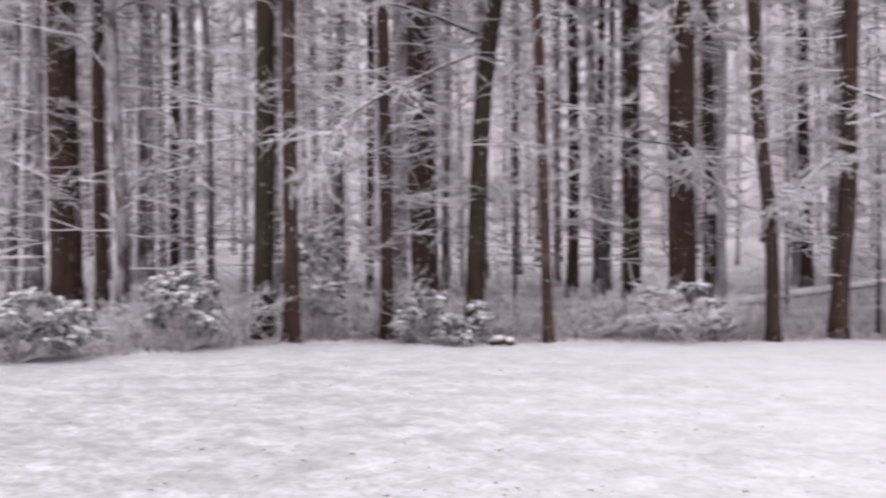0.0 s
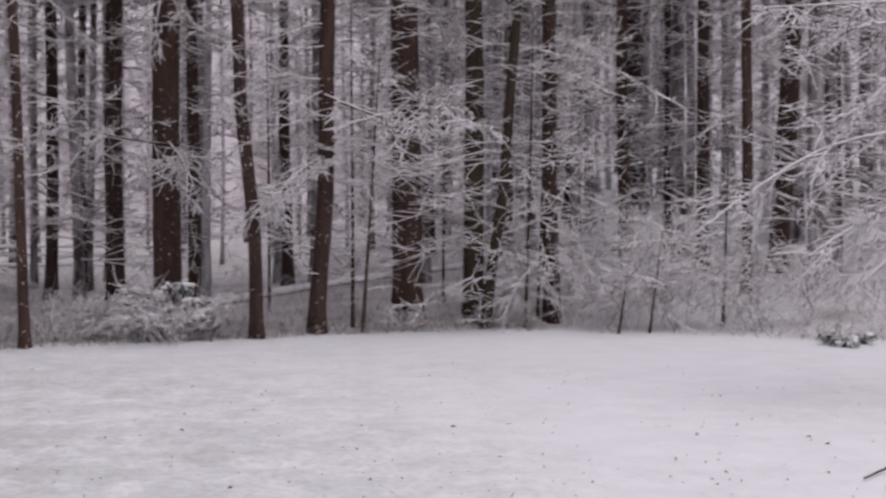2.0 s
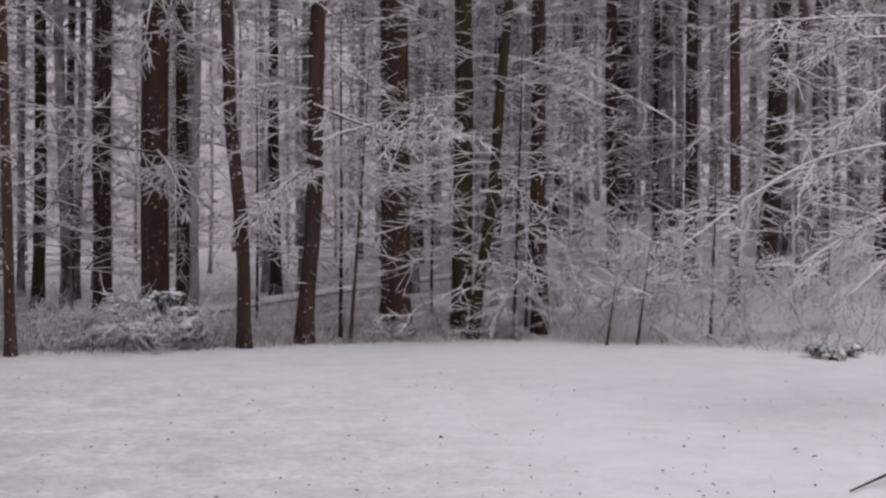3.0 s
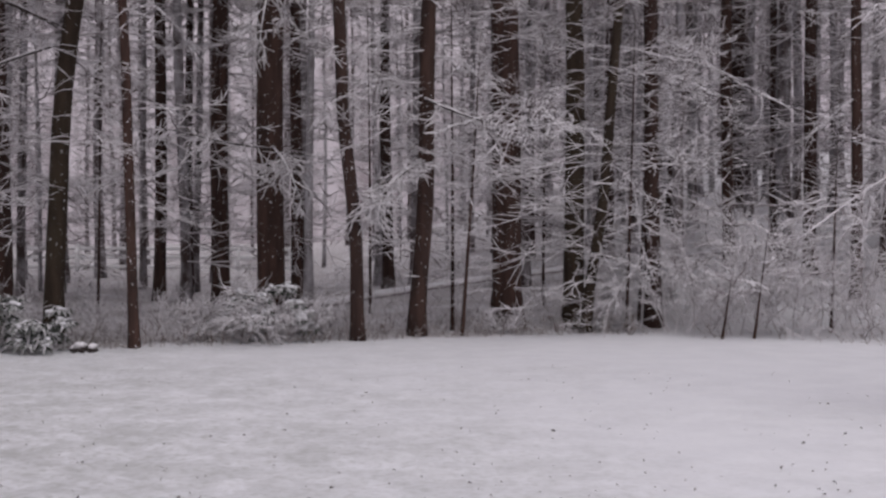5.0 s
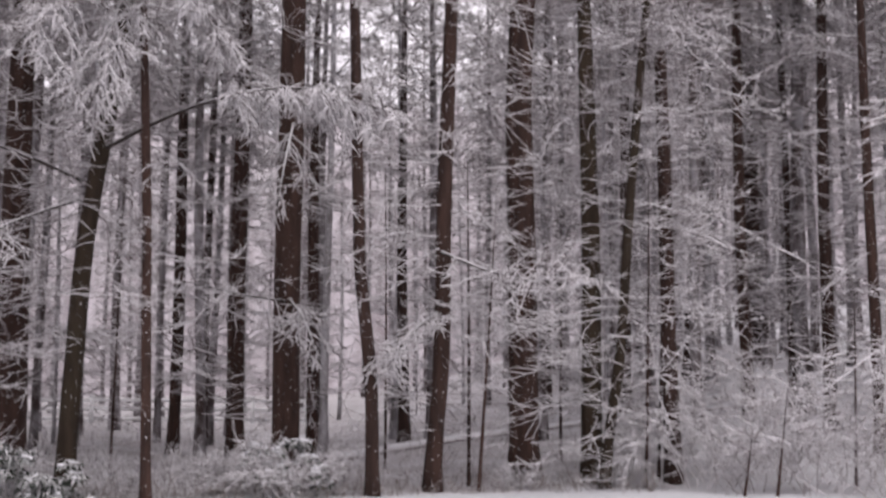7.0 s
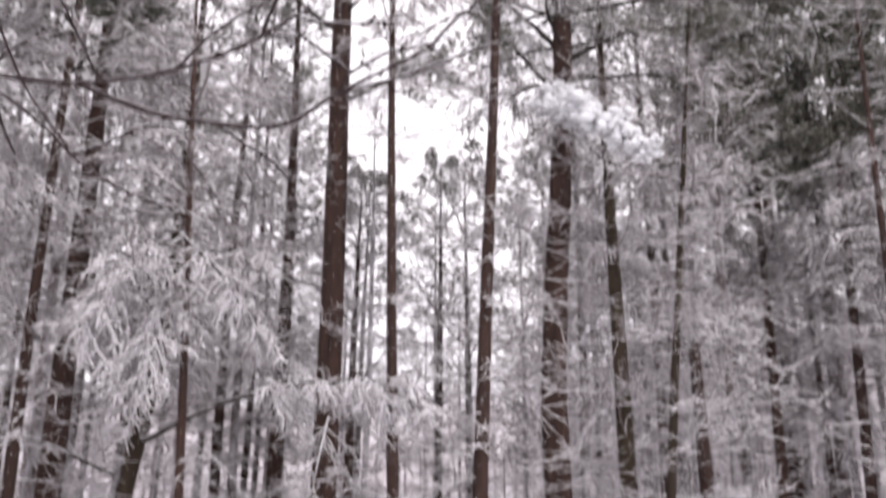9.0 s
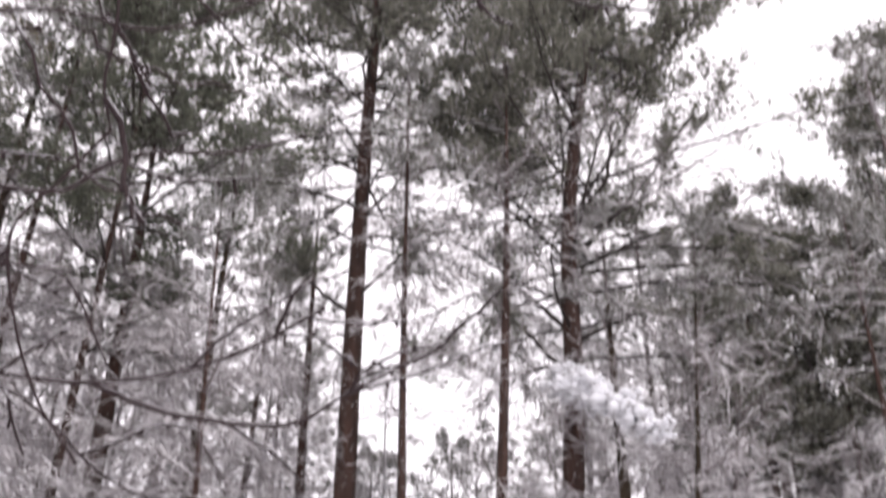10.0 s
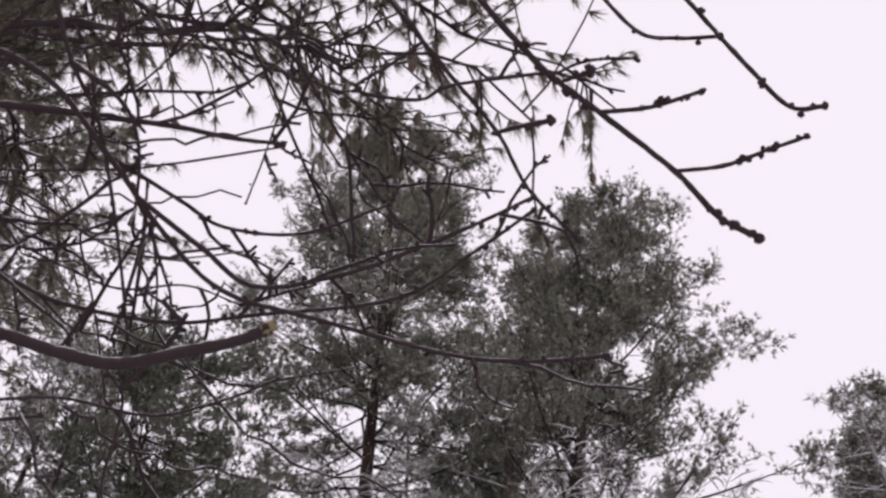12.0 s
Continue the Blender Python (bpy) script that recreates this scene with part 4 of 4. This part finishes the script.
# a low dark clump and a lump of turned-up roots at the rim of the lawn
leafy_bush(24.4, 16.6, 0.9, 0.16, 9, "low_shrub", "flat dark shrub half buried in snow", 0.1)
pile = Pile()
lumps(pile, [(0, 0, 0.08), (0.14, 0.05, 0.06), (-0.1, 0.06, 0.05)], (0.09, 0.07, 0.06), 0.9)
stump = tagged(new("root_lump", pile.mesh("root_lump", M_LIMB, True)), "dark lump of roots and earth with snow on top", "stump")
stump.matrix_basis = Matrix.Translation(spot(-17.3, 15.4))


# ---- white rail fence beyond the wood ----
def box(pile, a, b):
    (x, y, z), (u, v, w) = a, b
    pile.add([(x, y, z), (u, y, z), (u, v, z), (x, v, z), (x, y, w), (u, y, w), (u, v, w), (x, v, w)],
             [(0, 3, 2, 1), (4, 5, 6, 7), (0, 1, 5, 4), (1, 2, 6, 5), (2, 3, 7, 6), (3, 0, 4, 7)])


fence = tagged(new("fence"), "white painted rail fence at the far field", "fence")
x0, y0 = -15.5, 43.0
for i in range(6):
    pile = Pile()
    box(pile, (-0.07, -0.07, -0.1), (0.07, 0.07, 1.02))
    post = part("post", pile.mesh("post", M_WHITE), fence)
    post.location = (x0 + 2.0 * i, y0, rise(x0 + 2.0 * i, y0))
    if i < 5:
        for z in (0.16, 0.52, 0.84):
            pile = Pile()
            box(pile, (0.072, -0.02, z - 0.07), (1.928, 0.02, z + 0.07))
            rail = part("rail", pile.mesh("rail", M_WHITE), fence)
            rail.location = (x0 + 2.0 * i, y0, rise(x0 + 2.0 * i + 1, y0))

# ---- bits on the lawn ----
n = 520
az, d = RNG.uniform(-45, 30, n), 6.4 + 7 * RNG.random(n) ** 2.2
p = np.array([spot(a, b, 0.012)[:] for a, b in zip(az, d)])
a = RNG.random(n) * 6.28
u = np.column_stack([np.cos(a), np.sin(a), 0.2 * RNG.normal(size=n)]) * (0.006 + 0.020 * RNG.random((n, 1)) ** 2.5)
w = np.column_stack([-np.sin(a), np.cos(a), 0.3 * RNG.normal(size=n)]) * (0.004 + 0.007 * RNG.random((n, 1)))
pile = Pile()
pile.add(np.stack([p - u, p - w + [0, 0, 0.012], p + u, p + w + [0, 0, 0.006]], 1).reshape(-1, 3), np.arange(4 * n).reshape(-1, 4))
tagged(new("leaf_litter", pile.mesh("leaf_litter", M_LITTER)), "scattered dead leaves and bits on the snow", "litter", kind="stuff")
pile = Pile()
rod(pile, curve_points([spot(25.4, 7.6, 0.02), spot(26.6, 7.9, 0.05), spot(28.4, 8.4, 0.10)], 5), np.linspace(0.006, 0.012, 11), 5)
tagged(new("fallen_stick", pile.mesh("fallen_stick", M_BARK, True)), "thin dark stick lying in the snow", "stick")


# ---- the old larch overhead ----
larch = tagged(new("larch_tree"), "old bare larch with long knobbly twigs hanging overhead", "tree")
line = trunk_line(13.0, 0.0, (), 0.05, 24)
add_trunk(larch, line, 0.36, M_BARK, 12)
larch.matrix_basis = Matrix.Translation((-3.0, -0.2, rise(-3.0, -0.2)))
PX = 1 / 2034.0
limb_paths = []


def near_limb(ctrl, w0, w1, twigs=0, reach=0.3, knobs=0, stub=False, label="", start=None):
    """A bare limb overhead; ctrl holds bearing, height angle and distance, w0 and w1 its width in thousandths of a radian and a half."""
    pts = [seen(*c) for c in ctrl]
    if start is not None:
        root = np.array([-3.0, -0.2, start])
        pts = [*(root + (pts[0] - root) * k for k in (0, 0.3, 0.6, 0.8, 0.92)), *pts]
    elif limb_paths:
        known = np.concatenate(limb_paths)
        root = known[np.argmin(np.linalg.norm(known - pts[0], axis=1))]
        if np.linalg.norm(root - pts[0]) > 0.03:
            pts = [root, 0.5 * (root + pts[0]), *pts]
        else:
            pts[0] = root
    path = curve_points(pts, 7)
    limb_paths.append(path)
    dist = np.linalg.norm(path - [0, 0, EYE + 0.1], axis=1)
    rad = np.linspace(w0, w1, len(path)) * PX * 0.42 * np.minimum(dist, 2.6)
    pile = Pile()
    rod(pile, path, rad, 7, True, 0.09)
    limb = hung("limb", pile.mesh("limb", M_NEAR, True), larch, label)
    if knobs:
        k = RNG.integers(len(path) // 3, len(path) - 1, knobs)
        t = RNG.random((knobs, 1))
        at = path[k] * (1 - t) + path[k + 1] * t
        bumps = Pile()
        lumps(bumps, at + RNG.normal(size=at.shape) * 0.004, rad[k] * (1.05 + 0.6 * RNG.random(knobs)), 1.0)
        lumps(bumps, [path[-1]], [rad[-1] * 1.7], 1.0)
        part("spur", bumps.mesh("spur", M_NEAR, True), limb, "knobbly spur shoots", "stuff")
    if twigs:
        twigs = max(2, int(twigs * 0.6))
        q, g, u = along(path[None], twigs, 0.3, 0.8, 0.5)
        b = shoots(q, g, reach * (0.35 + 0.9 * RNG.random(twigs)), 5, 0.17, -0.1)
        twig = Pile()
        draw(twig, b, 0.0042, 0.0026)
        q, g, u = along(b, 5, 0.15, 0.9, 0.6)
        draw(twig, shoots(q, g, 0.006 + 0.022 * RNG.random(len(u)) ** 2, 1, 0.2, 0.1), 0.0036, 0.0032)
        part("twig", twig.mesh("twig", M_NEAR), limb, kind="stuff")
    if stub:
        cap = Pile()
        way = unit(path[-1] - path[-2])
        rod(cap, np.array([path[-1] - way * 0.006, path[-1] + way * 0.004]), np.array([rad[-1] * 1.02, rad[-1] * 0.9]), 8)
        part("cut_end", cap.mesh("cut_end", M_CUT), limb, "pale sawn end")
    return limb


near_limb([(-44.7, 52.0, 1.9), (-40.4, 53.1, 1.9), (-35.6, 54.2, 1.9), (-30.9, 55.0, 1.9), (-27.2, 55.5, 1.9), (-22.4, 55.8, 1.9), (-18.0, 56.1, 1.9)], 26, 9, 6, 0.3, 4, start=3.0)
near_limb([(-38.2, 44.5, 0.8), (-34.0, 44.9, 0.8), (-29.9, 45.0, 0.8), (-26.2, 45.3, 0.8), (-21.2, 46.7, 0.8), (-18.2, 47.5, 0.8), (-16.5, 48.2, 0.8)], 30, 27, 0, 0, 0, stub=True, start=2.2, label="sawn-off limb with snow along the top")
near_limb([(-44.8, 60.1, 1.8), (-40.4, 58.2, 1.8), (-36.9, 56.2, 1.8), (-33.3, 54.5, 1.8), (-30.5, 52.0, 1.8), (-27.8, 48.8, 1.8), (-25.8, 45.8, 1.8)], 15, 6, 6, 0.25, 8, start=4.2)
near_limb([(-39.4, 55.2, 1.8), (-31.5, 53.2, 1.8), (-26.1, 51.0, 1.8), (-20.4, 49.0, 1.8), (-13.1, 48.5, 1.8), (-2.9, 47.3, 1.8), (2.9, 46.9, 1.8), (8.3, 46.8, 1.8)], 15, 9, 12, 0.3, 14, start=3.6)
near_limb([(-36.9, 56.2, 1.8), (-32.9, 55.8, 1.8), (-30.6, 55.0, 1.8), (-29.0, 53.4, 1.8), (-27.9, 50.7, 1.8)], 11, 6, 4, 0.2, 4)
near_limb([(-31.5, 53.2, 1.85), (-25.0, 52.4, 1.85), (-21.1, 51.8, 1.85), (-14.9, 52.3, 1.85), (-8.2, 54.1, 1.85)], 11, 7, 6, 0.25, 8)
near_limb([(-28.5, 52.1, 1.8), (-22.4, 50.6, 1.8), (-18.1, 49.5, 1.8), (-11.8, 50.6, 1.8), (-4.7, 52.4, 1.8), (0.4, 53.6, 1.8), (4.1, 54.4, 1.8)], 12, 8, 8, 0.25, 14)
near_limb([(-39.2, 46.8, 1.9), (-33.9, 46.5, 1.9), (-30.3, 46.4, 1.9), (-23.4, 47.0, 1.9), (-17.6, 48.2, 1.9), (-7.2, 49.8, 1.9), (-0.6, 52.2, 1.9), (4.0, 53.8, 1.9)], 12, 8, 8, 0.25, 12, start=2.9)
near_limb([(-8.5, 67.2, 1.99), (0.2, 63.5, 2.0), (6.1, 60.2, 2.0), (10.8, 57.8, 2.0), (16.1, 54.4, 2.0), (18.5, 51.9, 2.0), (21.0, 50.4, 2.0)], 15, 13, 0, 0, 24, start=5.0)
near_limb([(6.6, 60.0, 2.0), (10.5, 60.2, 2.0), (15.1, 59.8, 2.0)], 7, 7, 0, 0, 6)
near_limb([(7.2, 59.4, 2.0), (10.6, 59.7, 2.0)], 7, 13, 0, 0, 3)
near_limb([(10.8, 57.7, 2.0), (15.4, 57.5, 2.0), (20.2, 57.5, 2.0)], 11, 9, 0, 0, 9)
near_limb([(16.2, 54.3, 2.0), (20.0, 54.0, 2.0), (23.8, 54.0, 2.0), (26.9, 53.9, 2.0)], 10, 8, 0, 0, 12)
near_limb([(15.1, 66.8, 1.99), (21.3, 61.6, 2.0), (24.7, 57.6, 2.0), (26.6, 55.4, 2.0), (29.1, 54.8, 2.0)], 11, 10, 0, 0, 16, start=5.2)
near_limb([(9.2, 66.1, 2.0), (13.4, 62.7, 2.0), (16.2, 60.8, 2.0), (19.4, 60.1, 2.0), (23.2, 59.5, 2.0)], 10, 8, 0, 0, 8)
near_limb([(-19.5, 66.7, 2.04), (-9.7, 63.4, 2.05), (-3.5, 60.4, 2.05), (1.3, 57.5, 2.05), (3.7, 54.8, 2.05), (7.4, 52.2, 2.05)], 13, 8, 5, 0.2, 16, start=5.0)
near_limb([(1.3, 57.5, 2.0), (3.7, 57.7, 2.0), (6.3, 57.8, 2.0)], 7, 13, 0, 0, 4)
near_limb([(-12.2, 59.2, 2.0), (-6.2, 59.0, 2.0), (-2.9, 59.7, 2.0), (6.0, 60.0, 2.0)], 8, 8, 3, 0.2, 8)
near_limb([(-32.8, 64.1, 1.99), (-26.4, 61.6, 2.0), (-20.9, 59.1, 2.0), (-17.1, 56.4, 2.0), (-14.2, 54.0, 2.0), (-12.6, 52.3, 2.0)], 10, 6, 5, 0.25, 8)
near_limb([(-19.1, 64.2, 2.0), (-18.7, 61.2, 2.0), (-18.7, 58.5, 2.0), (-19.3, 55.6, 2.0), (-20.0, 53.1, 2.0)], 6, 4, 4, 0.15, 4)
near_limb([(-24.2, 60.9, 2.0), (-18.6, 60.1, 2.0), (-13.2, 57.0, 2.0), (-8.1, 53.8, 2.0), (-5.4, 52.5, 2.0)], 8, 5, 6, 0.2, 8)
near_limb([(-44.3, 52.9, 2.1), (-41.7, 54.6, 2.1), (-35.8, 57.4, 2.1), (-32.3, 58.9, 2.1), (-25.3, 60.0, 2.1)], 8, 5, 4, 0.2, 4, start=4.0)
near_limb([(-25.4, 59.3, 2.1), (-22.2, 60.5, 2.1), (-17.8, 61.0, 2.1), (-12.0, 60.5, 2.1)], 9, 6, 4, 0.2, 6)
near_limb([(-34.0, 55.4, 2.1), (-31.5, 56.5, 2.1), (-29.3, 58.6, 2.1), (-26.2, 61.3, 2.1)], 6, 4, 3, 0.2, 4)
near_limb([(-40.9, 50.8, 2.1), (-36.9, 52.4, 2.1), (-32.8, 54.3, 2.1)], 6, 4, 3, 0.2, 2)
near_limb([(-41.0, 49.9, 2.1), (-31.5, 52.5, 2.1), (-26.8, 53.8, 2.1), (-18.0, 56.0, 2.1)], 7, 5, 4, 0.2, 4, start=3.6)
near_limb([(-41.2, 50.1, 2.1), (-35.2, 50.1, 2.1), (-28.7, 49.4, 2.1), (-22.5, 49.9, 2.1)], 8, 5, 4, 0.2, 4, start=3.4)
near_limb([(-34.5, 41.0, 1.7), (-32.1, 41.7, 1.7), (-28.6, 42.6, 1.7), (-22.9, 42.9, 1.7), (-18.4, 44.3, 1.7), (-15.2, 45.6, 1.7)], 10, 6, 4, 0.2, 3, start=2.6)
near_limb([(-33.4, 40.3, 1.7), (-31.7, 40.9, 1.7), (-29.5, 41.6, 1.7)], 9, 8, 0, 0.2, 2, start=2.5)
near_limb([(-26.6, 44.5, 1.2), (-25.2, 43.7, 1.2), (-24.9, 42.0, 1.2), (-24.9, 39.9, 1.2), (-24.0, 38.1, 1.2)], 9, 5, 4, 0.15, 3)
near_limb([(-31.2, 49.4, 1.8), (-28.7, 46.8, 1.8), (-27.0, 44.5, 1.8), (-25.7, 42.5, 1.8)], 6, 4, 3, 0.12, 3)
near_limb([(-27.1, 51.4, 1.8), (-25.0, 48.6, 1.8), (-24.1, 45.9, 1.8)], 6, 4, 3, 0.12, 3)
near_limb([(-35.0, 59.2, 1.8), (-32.7, 57.3, 1.8), (-31.6, 55.5, 1.8)], 5, 4, 3, 0.12, 3)
near_limb([(-34.5, 48.0, 1.9), (-31.6, 47.9, 1.9), (-27.4, 47.8, 1.9), (-22.9, 48.8, 1.9), (-18.6, 48.5, 1.9)], 7, 4, 5, 0.2, 3)
near_limb([(-32.3, 45.9, 1.9), (-29.4, 45.5, 1.9), (-26.8, 45.8, 1.9), (-24.1, 46.9, 1.9)], 6, 4, 4, 0.2, 3)
near_limb([(-36.7, 48.8, 1.9), (-32.9, 48.6, 1.9), (-28.9, 49.8, 1.9), (-24.6, 49.8, 1.9), (-19.0, 51.0, 1.9)], 6, 4, 4, 0.2, 3)
near_limb([(-32.4, 34.5, 1.9), (-30.0, 34.6, 1.9), (-26.1, 35.1, 1.9), (-24.0, 36.6, 1.9), (-21.4, 37.7, 1.9), (-17.0, 38.3, 1.9), (-12.3, 39.5, 1.9)], 14, 7, 8, 0.3, 4, start=2.4)
near_limb([(-29.1, 26.7, 2.1), (-26.6, 26.8, 2.1), (-22.4, 27.1, 2.1), (-18.1, 28.1, 2.1), (-14.2, 29.6, 2.1), (-10.3, 31.7, 2.1)], 17, 7, 10, 0.3, 6, start=2.2, label="low bare limb with snow on top")
near_limb([(-22.1, 27.1, 2.1), (-19.6, 26.5, 2.1), (-16.9, 26.2, 2.1), (-11.7, 26.3, 2.1), (-8.4, 28.0, 2.1), (-3.3, 30.2, 2.1)], 13, 7, 8, 0.3, 6)
near_limb([(-28.1, 33.0, 1.2), (-27.0, 29.6, 1.2), (-24.9, 26.4, 1.2), (-22.4, 24.1, 1.2)], 8, 5, 4, 0.15, 2)
near_limb([(-30.1, 31.6, 2.1), (-27.7, 31.5, 2.1), (-24.7, 31.4, 2.1), (-21.7, 28.0, 2.1)], 8, 5, 5, 0.2, 3, start=2.3)
near_limb([(-27.0, 26.2, 2.2), (-23.9, 25.1, 2.2), (-21.8, 23.7, 2.2), (-19.5, 22.7, 2.2), (-16.9, 22.1, 2.2)], 9, 5, 6, 0.25, 3, start=2.0)

# thin strands that cross and hang between the limbs
left_paths = [p for p in limb_paths if p[-1, 0] < -0.25 and p[-1, 2] > 2.6]
for k in range(14):
    path = left_paths[k % len(left_paths)]
    a = path[RNG.integers(len(path) // 3, len(path))]
    run = np.array([RNG.uniform(0.1, 0.45), RNG.uniform(-0.05, 0.25), RNG.uniform(-0.25, 0.1)])
    b = a + run
    c = 0.5 * (a + b) - [0, 0, RNG.uniform(0.02, 0.14)]
    strand = curve_points([a, c, b], 6)
    pile = Pile()
    rod(pile, strand + 0.006 * RNG.normal(size=strand.shape), np.linspace(0.0026, 0.0016, len(strand)), 5, True, 0.15)
    hung("strand", pile.mesh("strand", M_NEAR, True), larch)


# ---- pine boughs with cones, higher up ----
def needle_bough(tree, ctrl, sprays, length, mat, k=12, needle=0.10, width=0.0022, cones=0, bunch=4, spread=0.22):
    pts = [seen(*c) for c in ctrl]
    root = np.array([-6.2, 2.0, min(16.0, pts[0][2] - 0.4)])
    path = curve_points([root, root + 0.5 * (pts[0] - root), *pts], 6)
    path = path + 0.06 * np.cumsum(RNG.normal(size=path.shape), axis=0) * np.linspace(0.3, 1, len(path))[:, None]
    pile = Pile()
    rod(pile, path, np.linspace(0.026, 0.005, len(path)), 6, True, 0.06)
    limb = hung("limb", pile.mesh("limb", M_NEAR, True), tree)
    q, g, u = along(path[None], sprays, 0.45, 0.8, 0.5)
    b = shoots(q, g, length * (0.4 + 0.8 * RNG.random(sprays)), 4, 0.14, 0.25)
    twig, leaf = Pile(), Pile()
    draw(twig, b, 0.006, 0.004)
    part("twig", twig.mesh("twig", M_NEAR), limb, kind="stuff")
    q, g, u = along(b, bunch, 0.3, 0.6, 0.6)
    way = unit(np.concatenate([unit(b[:, -1] - b[:, -2]), g]) * 0.45 + [0, 0, -0.8])
    tufts(leaf, np.concatenate([b[:, -1], q]), way, k, needle, width, spread)
    part("foliage", leaf.mesh("foliage", mat), limb, "brownish green needle bunches", "stuff")
    for i in range(cones):
        c = Pile()
        p = b[RNG.integers(sprays), -1] - [0, 0, 0.03]
        rod(c, np.array([p, p - [0, 0, 0.02], p - [0.004, 0, 0.06], p - [0.006, 0, 0.10]]), np.array([0.006, 0.016, 0.017, 0.004]), 8, True, 0.08)
        part("cone", c.mesh("cone", M_CONE, True), limb, "hanging brown cone")


tall_pine = tagged(new("pine_tree"), "tall pine beside the viewer with cones and brownish needles", "tree")
add_trunk(tall_pine, trunk_line(18.0, 0.0, (), 0.05, 30), 0.42, M_BARK)
tall_pine.matrix_basis = Matrix.Translation((-6.2, 2.0, rise(-6.2, 2.0)))
for az, el, az2, el2, r, n, c in ((-40, 62, -2, 60.0, 5.0, 44, 3), (-44, 66, 2, 64.5, 5.2, 50, 3), (-36, 58, -12, 57.5, 5.2, 34, 3), (-50, 68, -6, 66.0, 5.4, 50, 2), (-30, 61, 6, 62.5, 5.0, 34, 4),
                                  (-26, 59, -8, 55.5, 5.4, 26, 2), (-30, 64, 8, 61.0, 5.2, 40, 4),  (-40, 70, 10, 66.5, 5.2, 40, 2)):
    needle_bough(tall_pine, [(az, el, r + 1.0), (0.5 * (az + az2), 0.5 * (el + el2) + 1.5, r), (az2, el2, r)], n, 0.5, M_NEEDLE_NEAR, 22, 0.095, 0.0026, c, 4)
for k in range(9):
    az, el = RNG.uniform(-46, -36), RNG.uniform(46, 66)
    needle_bough(tall_pine, [(az - 14, el + 4, 8.0), (az - 4, el + 1, 7.5), (az + 4 + 3 * RNG.random(), el - 1, 7.2)], 40, 0.8, M_NEEDLE_NEAR, 26, 0.09, 0.0034, 0, 7, 0.45)
